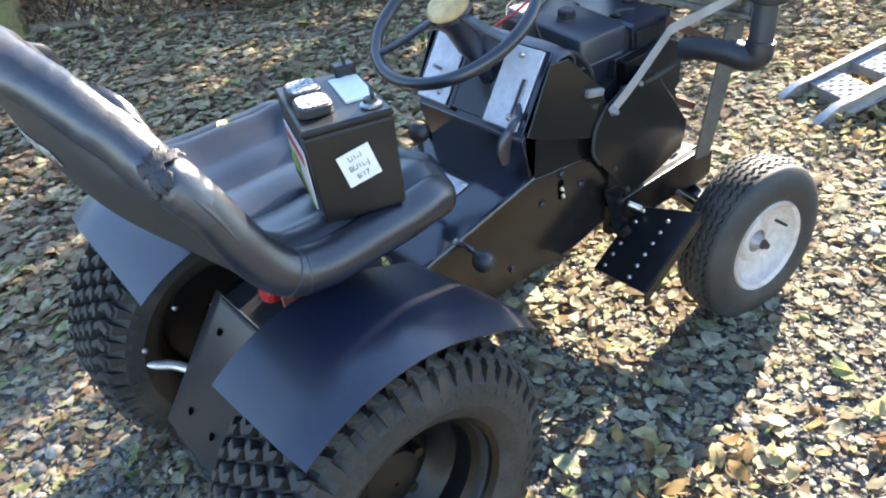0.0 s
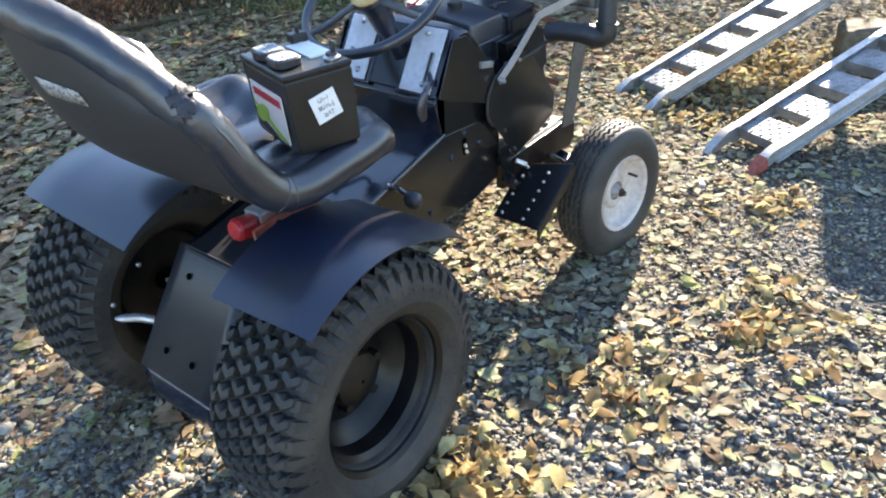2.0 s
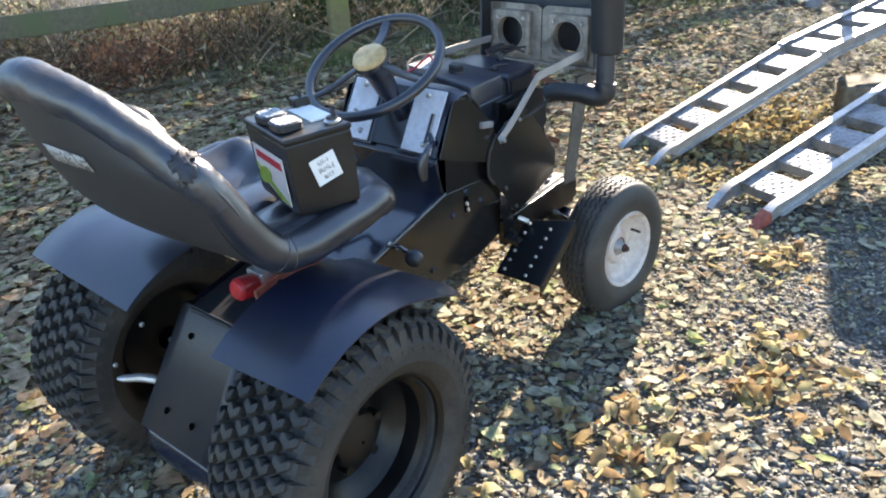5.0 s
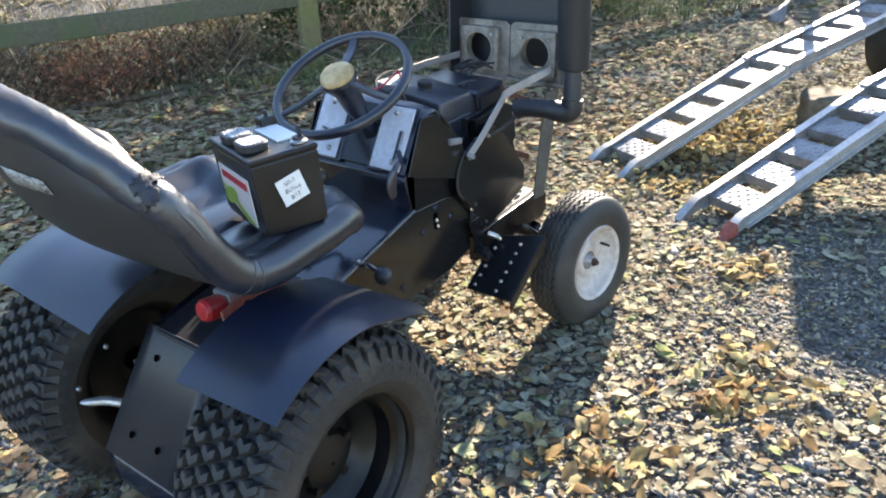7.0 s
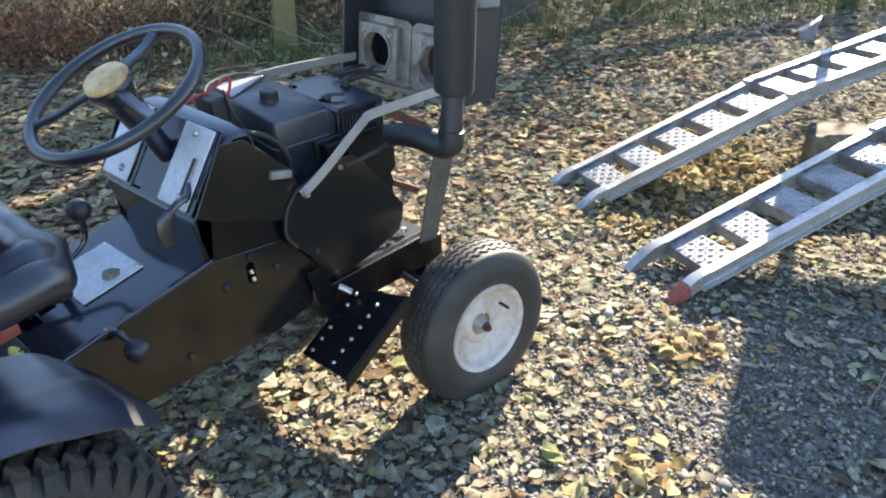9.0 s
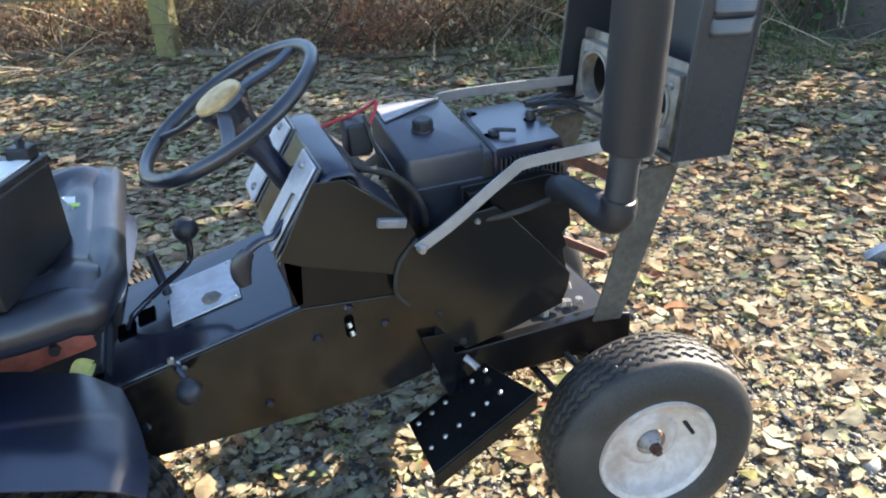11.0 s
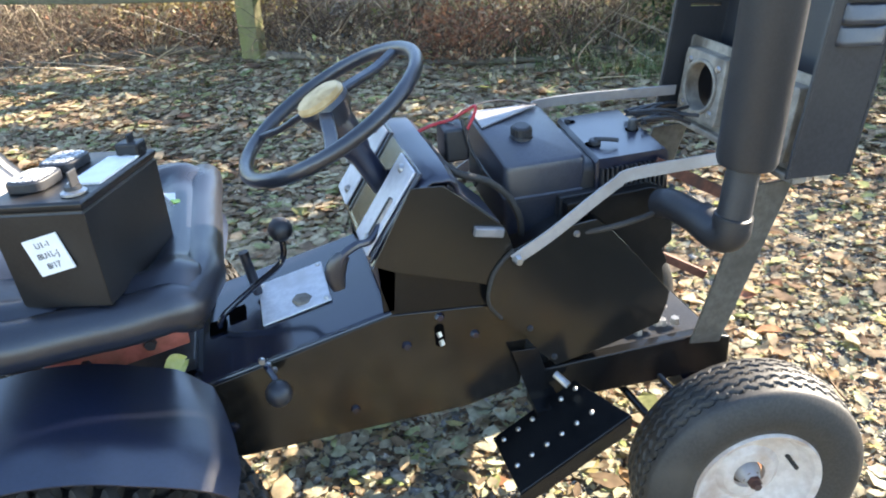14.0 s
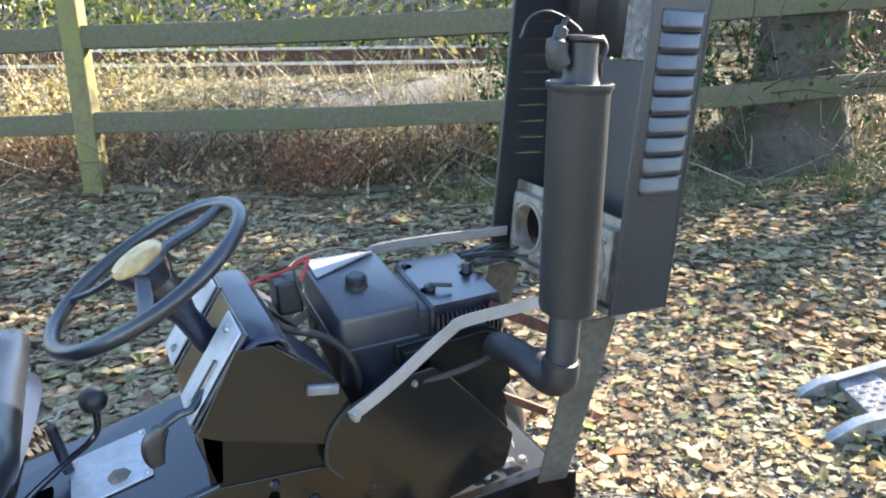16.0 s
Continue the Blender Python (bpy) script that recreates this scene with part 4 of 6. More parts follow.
part("fuel_tank", Shape().loft(rings), TIN, engine, "dull black pressed fuel tank", 0)
cap = part("filler_cap", Shape().lathe([(0.0, 0.022), (0.014, 0.022), (0.017, 0.019), (0.018, 0.006), (0.02, 0.005), (0.021, 0.0)], 20, tank_m @ Matrix.Translation((-0.008, -0.012, 0.0))), SOOT, engine, "small black ribbed filler cap")
s = Shape()
for k in range(20):
    a = k * math.tau / 20
    s.box(tank_m @ Vector((-0.008 + 0.018 * math.cos(a), -0.012 + 0.018 * math.sin(a), 0.012)), (0.002, 0.002, 0.012))
part("cap_ribs", s, SOOT, cap)
lid = plate_solid([tank_m @ Vector(p) for p in ((-0.066, 0.035, 0.003), (-0.066, 0.108, 0.003), (0.06, 0.108, 0.003), (0.066, 0.1, 0.003))], 0.002)
part("tank_label_plate", lid, STRAP, engine, "pale sunlit metal plate on the tank", 0.002)
# shroud ahead of the tank: a flat pressed plate with turned-down edges
def shroud_pt(u, v, drop=0.0):
    return Vector((0.985 + 0.137 * u + 0.12 * v * 0.11, v * 0.11, 0.752 - drop))


s = Shape()
rows = []
for u, d in ((0.0, 0.05), (0.0, 0.006), (0.04, 0.0), (0.5, 0.0), (0.96, 0.0), (1.0, 0.006), (1.0, 0.05)):
    rows.append([shroud_pt(u, v, d + (0.05 if abs(v) > 1.0 else 0.0)) for v in (-1.02, -1.0, -0.5, 0.0, 0.5, 1.0, 1.02)])
s.grid(rows)
part("shroud", s, SATIN, engine, "satin black pressed cooling shroud", 0, 0.004)
for u, v, r in ((0.82, -0.05, 0.012), (0.12, 0.72, 0.009), (0.12, -0.42, 0.013)):
    q = shroud_pt(u, v)
    q.z += 0.0024
    part("shroud_hole", Shape().lathe([(0.0, 0.0), (r, 0.0), (r * 1.08, 0.0006)], 18, Matrix.Translation(q)), HOLE, engine)
for k in range(14):
    q = shroud_pt(0.06 + 0.067 * k, -1.04, 0.04)
    part("shroud_fin", Shape().box(q, (0.004, 0.014, 0.05)), SOOT, engine)
part("block", Shape().box((1.0, -0.005, 0.6), (0.21, 0.2, 0.29)), SOOT, engine, "sooty engine block", 0.015)
for k in range(4):
    part("cooling_fin", Shape().box((1.005, -0.05, 0.665 + 0.0095 * k), (0.15, 0.105, 0.004)), SOOT, engine)
part("crankcase", Shape().lathe([(0.0, -0.12), (0.08, -0.12), (0.1, -0.1), (0.1, 0.12), (0.07, 0.13), (0.0, 0.13)], 32, Matrix.Translation((0.92, 0, 0.56)) @ Matrix.Rotation(radians(90), 4, "X")), SOOT, engine)
for x, y, r, h in ((1.098, -0.005, 0.009, 0.02), (1.005, 0.08, 0.006, 0.007), (1.0, -0.046, 0.011, 0.01)):
    part("shroud_bolt", Shape().lathe([(0.0, h), (r * 0.8, h), (r, h * 0.7), (r, 0.0)], 14, Matrix.Translation((x, y, 0.754))), SOOT, engine)
s = Shape().tube(smooth_path([(1.0, -0.046, 0.764), (1.015, -0.06, 0.766), (1.035, -0.068, 0.764)]), 0.004, 8)
part("throttle_link", s, SOOT, engine)
# tangle of dark air ducting by the lamps
s = Shape()
rng = random.Random(5)
for k in range(9):
    a = Vector((1.11 + 0.02 * rng.random(), -0.02 + 0.08 * rng.random(), 0.757 + 0.006 * k / 3))
    b = Vector((1.21 + 0.04 * rng.random(), -0.02 + 0.1 * rng.random(), 0.745 + 0.02 * rng.random()))
    part("wire", Shape().tube(smooth_path([a, a.lerp(b, 0.5) + Vector((0.01, 0, 0.012 * rng.random())), b]), 0.0035, 6), SOOT, engine)
s = Shape().tube(smooth_path([(0.698, -0.11, 0.79), (0.722, -0.12, 0.772), (0.771, -0.12, 0.75), (0.806, -0.12, 0.718), (0.825, -0.12, 0.677), (0.83, -0.115, 0.64)]), 0.0062, 12)
part("fuel_hose", s, RUBBER, engine, "black rubber fuel hose")
s = Shape().tube(smooth_path([(0.69, 0.03, 0.795), (0.72, 0.033, 0.803), (0.755, 0.03, 0.81), (0.785, 0.02, 0.826), (0.797, 0.012, 0.834), (0.79, 0.0, 0.822), (0.775, -0.005, 0.8)]), 0.003, 8)
part("red_cable", s, RED, engine, "bright red battery cable")
s = Shape().tube(smooth_path([(0.765, -0.01, 0.82), (0.775, -0.02, 0.77), (0.79, -0.03, 0.73), (0.78, -0.02, 0.7)]), 0.0028, 6)
part("thin_wire", s, SOOT, engine)
part("coil_box", Shape().box((0.755, 0.02, 0.775), (0.045, 0.06, 0.06)), SOOT, engine, "", 0.006)
s = Shape().tube(smooth_path([(0.76, 0.06, 0.79), (0.8, 0.09, 0.806), (0.88, 0.11, 0.806), (0.95, 0.1, 0.79)]), 0.0022, 6)
part("thin_wire", s, SOOT, engine)
s = Shape().tube(smooth_path([(0.86, -0.165, 0.66), (0.95, -0.19, 0.665), (1.05, -0.195, 0.685), (1.085, -0.17, 0.71)]), 0.005, 8)
part("brake_cable", s, RUBBER, engine)
part("dash_clip", Shape().box((0.748, DR - 0.016, 0.695), (0.05, 0.012, 0.016), Matrix.Rotation(radians(12), 4, "Y")), SHEET, dash, "small grey metal clip", 0.003)

# belt guard: a big rounded sheet over the engine's side
GY = -0.185
outline = [(0.742, 0.58), (0.75, 0.61), (0.768, 0.636), (0.79, 0.655), (0.83, 0.67), (0.88, 0.68), (0.935, 0.683), (0.96, 0.665), (1.02, 0.595), (1.085, 0.515), (1.082, 0.49), (1.068, 0.452), (0.97, 0.428), (0.865, 0.41), (0.835, 0.442), (0.8, 0.492), (0.765, 0.53), (0.745, 0.558)]
guard = part("belt_guard", Shape().prism(outline, GY - 0.002, GY + 0.002), SIDES, tractor, "black sheet belt guard with rounded rear edge", 0.0015)
part("guard_edge", Shape().tube(smooth_path([(0.765, GY, 0.53), (0.743, GY, 0.565), (0.75, GY, 0.61), (0.768, GY, 0.636), (0.79, GY, 0.655)]), 0.0035, 8), RUBBER, guard)
for x, z in ((0.9, 0.664), (0.815, 0.5), (0.86, 0.43)):
    part("guard_bolt", Shape().lathe([(0.0, 0.005), (0.004, 0.005), (0.006, 0.0)], 8, Matrix.Translation((x, GY - 0.002, z)) @ Matrix.Rotation(radians(90), 4, "X")), STEEL if z > 0.6 else SOOT, guard)
part("guard_return", Shape().prism([(0.935, 0.683), (0.96, 0.665), (1.02, 0.595), (1.085, 0.515), (1.079, 0.513), (1.015, 0.591), (0.956, 0.66), (0.934, 0.678)], GY, GY + 0.05), BLACKGLOSS, guard)

part("bracket_plate", Shape().prism([(0.78, 0.46), (0.83, 0.455), (0.845, 0.4), (0.84, 0.345), (0.815, 0.345)], YC - 0.172, YC - 0.168), BLACKGLOSS, tractor, "", 0.001)
cast_rng = random.Random(11)
for y, grow, dark in ((-0.15, 0.0, RIMBLACK), (-0.12, 0.012, SOOT)):
    edge = [(1.06, 0.705), (1.09, 0.69), (1.094, 0.665), (1.108, 0.64), (1.103, 0.615), (1.112, 0.595), (1.094, 0.578), (1.098, 0.555), (1.086, 0.54), (1.097, 0.5), (1.085, 0.487), (1.068, 0.456)]
    poly = [(0.9, 0.45), (0.9, 0.7)] + [(x + grow + cast_rng.uniform(-0.006, 0.006), z + cast_rng.uniform(-0.004, 0.004)) for x, z in edge]
    part("engine_casting", Shape().prism(poly, y, y + 0.022), dark, engine, "jagged dark side of the engine casting", 0.003)

# straps from the dash to the lamp panel
for sgn in (-1, 1):
    yy = lambda v: YC + sgn * v
    low = -0.012 if sgn > 0 else 0.0
    path = smooth_path([(0.785, yy(0.181), 0.642), (0.85, yy(0.184), 0.678), (0.92, yy(0.186), 0.724 - low), (0.962, yy(0.185), 0.748 - low), (0.99, yy(0.182), 0.757 - low), (1.1, yy(0.178), 0.757 - low), (1.285, yy(0.165), 0.752 - low)], 6)
    strap = part("hood_strap", Shape().tube(path, 1, flat=(0.004, 0.021)), STRAP, tractor, "dull grey flat steel strap", 0.001)
    part("strap_bolt", Shape().lathe([(0.0, 0.012), (0.006, 0.012), (0.0075, 0.006), (0.009, 0.0)], 6, Matrix.Translation((0.79, yy(0.184), 0.645)) @ Matrix.Rotation(radians(90 if sgn < 0 else -90), 4, "X")), STEEL, strap)

# front frame, axle and linkage
for sgn in (-1, 1):
    y = YC + sgn * 0.145
    part("frame_rail", Shape().prism([(0.82, 0.395), (1.16, 0.393), (1.24, 0.372), (1.24, 0.31), (1.18, 0.303), (0.82, 0.318)], y - 0.012, y + 0.012), BLACKGLOSS, tractor, "gloss black frame rail", 0.004)
part("frame_crossmember", Shape().box((1.21, YC, 0.325), (0.05, 0.3, 0.07)), BLACKGLOSS, tractor, "", 0.006)
part("floor_tray", Shape().box((1.0, YC, 0.388), (0.4, 0.27, 0.008)), HAZY, tractor, "", 0.002)
part("front_axle", Shape().tube([(1.17, YC - 0.27, 0.23), (1.17, YC - 0.12, 0.27), (1.17, YC + 0.12, 0.27), (1.17, YC + 0.27, 0.23)], 1, flat=(0.045, 0.05)), GLOSS, tractor, "black front axle beam", 0.006)
for sgn in (-1, 1):
    part("kingpin", Shape().tube([(1.17, YC + sgn * 0.262, 0.17), (1.17, YC + sgn * 0.258, 0.29)], 0.02, 18), GLOSS, tractor)
    part("tie_rod", Shape().tube([(1.09, YC + sgn * 0.25, 0.2), (1.02, YC + sgn * 0.09, 0.29)], 0.008, 10), BLACKGLOSS, tractor)
    part("drag_link", Shape().tube([(1.13, YC + sgn * 0.24, 0.26), (1.07, YC + sgn * 0.12, 0.34)], 0.007, 10), BLACKGLOSS, tractor)
part("chain_link", Shape().tube(smooth_path([(1.06, -0.12, 0.53), (1.1, -0.1, 0.5), (1.13, -0.09, 0.44), (1.14, -0.09, 0.41)]), 0.006, 8), STRAP, tractor, "grey metal linkage catching the sun")
for k in range(5):
    part("grease_nut", Shape().lathe([(0.0, 0.012), (0.008, 0.012), (0.01, 0.0)], 6, Matrix.Translation((1.06 + 0.02 * k, -0.13 + 0.012 * (k % 2), 0.393 + 0.006 * (k % 3)))), STEEL, tractor)
part("red_stay", Shape().tube([(1.08, -0.12, 0.735), (1.225, -0.15, 0.655)], 1, flat=(0.006, 0.02)), DULLRUST, tractor, "rusty red flat stay")
part("lower_stay", Shape().tube([(1.06, -0.1, 0.57), (1.19, -0.14, 0.5)], 1, flat=(0.006, 0.016)), DULLRUST, tractor)

# footrests with punched grip
for sgn in (-1, 1):
    a, b = Vector((0.738, 0, 0.281)), Vector((0.912, 0, 0.375))
    y0, y1 = YC + sgn * 0.175, YC + sgn * 0.312
    corners = [a + Vector((0, y0, 0)), a + Vector((0, y1, 0)), a.lerp(b, 1.15) + Vector((0, y1, 0)), a.lerp(b, 0.93) + Vector((0, y0, 0))]
    foot = part("footrest", plate_solid(corners, 0.003), BLACKGLOSS, tractor, "black pierced steel footrest", 0.002)
    n_ = Vector((-(b.z - a.z), 0, b.x - a.x)).normalized()
    for i in range(6):
        for j in range(4):
            q = a.lerp(b, 0.09 + 0.16 * i) + Vector((0.012 * (j % 2), y0 + (y1 - y0) * (0.14 + 0.24 * j), 0)) + n_ * 0.003
            part("grip_stud", Shape().lathe([(0.0, 0.0042), (0.0025, 0.0038), (0.0042, 0.002), (0.005, 0.0)], 10, Matrix.Translation(q) @ n_.to_track_quat("Z", "Y").to_matrix().to_4x4()), STEEL, foot)
    part("foot_lip", Shape().prism([(a.x, a.z), (b.x + 0.026, b.z + 0.014), (b.x + 0.026, b.z - 0.018), (a.x, a.z - 0.03)], y1 - 0.002, y1 + 0.002), BLACKGLOSS, foot)
    part("foot_bracket", Shape().tube([(0.84, YC + sgn * 0.15, 0.345), (0.84, YC + sgn * 0.2, 0.335)], 1, flat=(0.05, 0.012)), BLACKGLOSS, foot)
    part("foot_bolt", Shape().tube([(0.86, YC + sgn * 0.176, 0.395), (0.875, YC + sgn * 0.2, 0.383)], 0.007, 10), STEEL, foot)

# exhaust: elbow, silencer, neck, rain flap
silencer = new("exhaust")
silencer.parent = tractor
tagged(silencer, "upright matt black exhaust silencer with a rain flap")
part("pipe", Shape().tube(smooth_path([(1.055, -0.185, 0.69), (1.058, -0.215, 0.7), (1.063, -0.27, 0.703), (1.069, -0.318, 0.7)]), 0.025, 24), SOOT, silencer)
elbow = smooth_path([(1.063, -0.285, 0.706), (1.069, -0.325, 0.7), (1.073, -0.346, 0.712), (1.074, -0.348, 0.738)])
part("elbow", Shape().tube(elbow, 0.0285, 24), SOOT, silencer, "heavy cast elbow")
part("riser", Shape().tube([(1.073, -0.347, 0.725), (1.075, -0.347, 0.737), (1.0752, -0.347, 0.739), (1.086, -0.346, 0.835)], [0.0285, 0.0285, 0.0245, 0.0235], 24), SOOT, silencer)
MUF = Matrix.Translation((1.086, -0.346, 0.815)) @ Matrix.Rotation(radians(3.4), 4, "Y") @ Matrix.Translation((0, 0, -0.815))
part("can", Shape().lathe([(0.0, 0.812), (0.03, 0.812), (0.0395, 0.816), (0.0425, 0.824), (0.0425, 1.132), (0.0445, 1.137), (0.0468, 1.141), (0.0468, 1.146), (0.043, 1.147), (0.038, 1.138), (0.02, 1.138)], 44, MUF), SOOT, silencer, "matt black silencer can")
part("neck", Shape().lathe([(0.034, 1.136), (0.0285, 1.142), (0.0245, 1.152), (0.0228, 1.165), (0.0228, 1.199), (0.029, 1.2025), (0.0295, 1.206), (0.027, 1.208), (0.0, 1.209)], 32, MUF), SOOT, silencer)
part("rain_flap", Shape().tube(smooth_path([(1.086, -0.346, 1.232), (1.076, -0.346, 1.218), (1.068, -0.346, 1.19), (1.074, -0.346, 1.165)]), [0.004] * 8 + [0.009] * 5 + [0.0155] * 6 + [0.016] * 4 + [0.009] * 2, 14), SOOT, silencer, "hinged weight of the rain flap")
part("flap_wire", Shape().tube(smooth_path([(1.108, -0.346, 1.212), (1.09, -0.346, 1.226), (1.055, -0.346, 1.24), (1.025, -0.346, 1.232), (1.01, -0.346, 1.208)]), 0.0016, 6), SOOT, silencer)
part("clamp", Shape().tube(smooth_path([(1.136, -0.352, 1.206), (1.142, -0.356, 1.19), (1.133, -0.356, 1.17), (1.135, -0.352, 1.152)]), 0.003, 8), SOOT, silencer)

# hood, tipped up on its hinge: two louvred sides and a back
hood = new("hood")
hood.parent = tractor
tagged(hood, "black sheet hood tipped upright with louvred sides")


def hood_pt(u, v, y):
    """u from the rear edge to the front, v metres up the hood."""
    return Vector((1.268 - (0.02 if y > 0.1 else 0) + 0.135 * u + 0.134 * v, y, 0.71 + v - 0.01 * u))


for y, nm in ((YC - 0.2, "right"), (YC + 0.19, "left")):
    # a sheet with a slit under each pressed louvre
    slits = [0.218 + 0.0345 * k for k in range(9)]
    cuts = [0.0] + [q for v in slits for q in (v, v + 0.006)] + [0.86]
    cols_ = (0.06, 0.32, 0.86, 1.0)
    s = Shape()
    for i in range(len(cuts) - 1):
        for k in range(3):
            if not (i % 2 and k == 1):
                s.grid([[hood_pt(cols_[k + q], v, y) for q in (0, 1)] for v in (cuts[i], cuts[i + 1])])
    panel = part("hood_side", s, HAZY, hood, "grey-black hood side with pressed louvres", 0, 0.003)
    bm = bmesh.new()
    bm.from_mesh(panel.data)
    bmesh.ops.remove_doubles(bm, verts=bm.verts, dist=0.0005)
    bmesh.ops.recalc_face_normals(bm, faces=bm.faces)
    bm.to_mesh(panel.data)
    bm.free()
    panel.data.polygons.foreach_set("use_smooth", [False] * len(panel.data.polygons))
    out = -1 if y < 0 else 1
    for v in slits:
        rows = []
        for dv, lift in ((0.031, -0.0012), (0.025, 0.0012), (0.016, 0.004), (0.008, 0.0066), (0.0, 0.0085)):
            rows.append([hood_pt(u, v + dv, y + out * (lift * w + 0.0022)) for u, w in ((0.24, -0.1), (0.29, 0.55), (0.34, 1), (0.6, 1), (0.84, 1), (0.89, 0.55), (0.94, -0.1))])
        # paler than the hood sheet, for sky light on the tilted louvre faces
        part("louvre", Shape().grid(rows), TIN, panel, "", 0, 0.001)
    edge = Shape().tube([hood_pt(0.06, 0.0, y), hood_pt(0.1, 0.86, y)], 0.004, 6)
    part("rolled_edge", edge, HAZY, panel)
    part("front_edge", Shape().tube([hood_pt(1.0, 0.0, y), hood_pt(1.03, 0.86, y)], 0.004, 6), HAZY, panel)
s = Shape()
s.grid([[hood_pt(1.0, v, YC - 0.195 + 0.39 * k / 6) for k in range(7)] for v in (0.02, 0.2, 0.43)])
part("hood_top", s, SOOT, hood, "hood top sheet seen from inside", 0, 0.003)
s = Shape().grid([[hood_pt(1.0, v, YC + 0.008 + 0.187 * k / 6) for k in range(7)] for v in (0.434, 0.6, 0.86)])
part("nose_sheet", s, SOOT, hood, "", 0, 0.003)
s = Shape()
s.grid([[hood_pt(1.0, v, YC - 0.195 + 0.2 * k / 6) for k in range(7)] for v in (0.434, 0.6, 0.86)])
part("hood_lining", s, FLAKED, hood, "flaking grey-white inner face of the hood nose", 0, 0.003)
# lamp panel in the nose
lp = new("lamp_panel")
lp.parent = tractor
tagged(lp, "dusty beige plastic lamp panel with two empty round openings")


def ring_plate(cx, cy, w, h, r, n=40):
    """A square with a round hole, as quads from the circle to the square's edge, in (y, z)."""
    inner, outer = [], []
    for k in range(n):
        a = k * math.tau / n
        c, s_ = math.cos(a), math.sin(a)
        t = min(w / 2 / max(abs(c), 1e-6), h / 2 / max(abs(s_), 1e-6))
        inner.append((cx + r * c, cy + r * s_))
        outer.append((cx + t * c, cy + t * s_))
    return inner, outer


def lp_pt(y, z, d):
    return Vector((1.325 + 0.13 * (z - 0.82) - d, y, z))


for sgn in (-1, 1):
    cy, cz = YC + sgn * 0.1, 0.786
    s = Shape()
    inner, outer = ring_plate(cy, cz, 0.196, 0.165, 0.056)
    s.loft([[lp_pt(y, z, -0.004) for y, z in inner], [lp_pt(y, z, 0.0) for y, z in inner], [lp_pt(y, z, 0.0) for y, z in outer], [lp_pt(y, z, -0.004) for y, z in outer]], False, True)
    part("panel_half", s, BEIGE, lp)
    s = Shape()
    inner, outer = ring_plate(cy, cz, 0.135, 0.13, 0.047)
    s.loft([[lp_pt(y, z, -0.006) for y, z in inner], [lp_pt(y, z, 0.022) for y, z in inner], [lp_pt(y, z, 0.022) for y, z in outer], [lp_pt(y, z, 0.0) for y, z in outer]], False)
    part("lamp_bezel", s, BEIGE, lp, "square bezel with a round hole", 0.003)
    part("lamp_lip", Shape().tube([lp_pt(cy + 0.05 * math.cos(a), cz + 0.05 * math.sin(a), 0.024) for a in [k * math.tau / 40 for k in range(41)]], 0.004, 8), BEIGE, lp)
    for a in (45, 135, 225, 315):
        part("lamp_screw", Shape().lathe([(0.0, 0.005), (0.005, 0.005), (0.007, 0.0)], 10, Matrix.Translation(lp_pt(cy + 0.066 * math.cos(radians(a)), cz + 0.062 * math.sin(radians(a)), 0.022)) @ Matrix.Rotation(radians(-90), 4, "Y")), STEEL, lp)
part("lower_edge", Shape().box(lp_pt(YC, 0.698, 0.0), (0.03, 0.39, 0.014)), BEIGE, lp, "", 0.004)
for sgn in (-1, 1):
    y = YC + sgn * 0.165
    part("hood_hinge_bar", Shape().prism([(1.142, 0.385), (1.206, 0.375), (1.322, 0.69), (1.236, 0.69)], y - 0.003, y + 0.003), OLIVE, tractor, "grey-olive flat hood hinge bar", 0.0015)

def lone_leaf(at, yaw, pitch, roll, size, material, label):
    rows_ = []
    for k in range(9):
        t = k / 8
        w = size * 0.3 * math.sin(math.pi * min(1, t * 0.94 + 0.04)) ** 0.8
        rows_.append([Vector((size * (t - 0.5), w * v, 0.12 * size * (v * v) * abs(v) + 0.1 * size * (t - 0.5) ** 2)) for v in (-1, -0.5, 0, 0.5, 1)])
    ob_ = solid("leaf", Shape().grid(rows_), material, label, "leaf", "leaves caught on the tractor")
    ob_.matrix_basis = pose(*at, pitch, roll, yaw)
    return ob_


YELLOWLEAF = mat("yellow_green_leaf", (0.5, 0.52, 0.16), (0.6, 0.58, 0.25), 0.5, 0.0, 60, 0.2, 0.1, (0.4, 0.42, 0.1), 20)
lone_leaf((0.228, -0.135, 0.535), 60, 62, 15, 0.06, YELLOWLEAF, "pale yellow-green leaf caught by the seat bar")
lone_leaf((0.155, 0.21, 0.752), 20, 12, 8, 0.04, YELLOWLEAF, "small pale leaf lying on the black seat cushion")

# ---- battery on the seat ----
battery = thing("battery", "black car battery with white label standing on the tractor seat", "battery", (0.18, -0.16, 0.726))
battery.rotation_euler = Euler((0, radians(-1), radians(-20)))
BW, BL, BH = 0.127, 0.205, 0.148
rings = []
for h, g in ((0.0, -0.005), (0.008, -0.003), (0.132, 0.0), (0.134, -0.0012), (0.137, -0.0012), (0.139, 0.001), (BH - 0.003, 0.002), (BH, -0.001)):
    rings.append([Vector((sx * (BW / 2 + g), sy * (BL / 2 + g), h)) for sx, sy in ((-1, -1), (1, -1), (1, 1), (-1, 1))])
part("case", Shape().loft(rings), CASE, battery, "", 0.004)
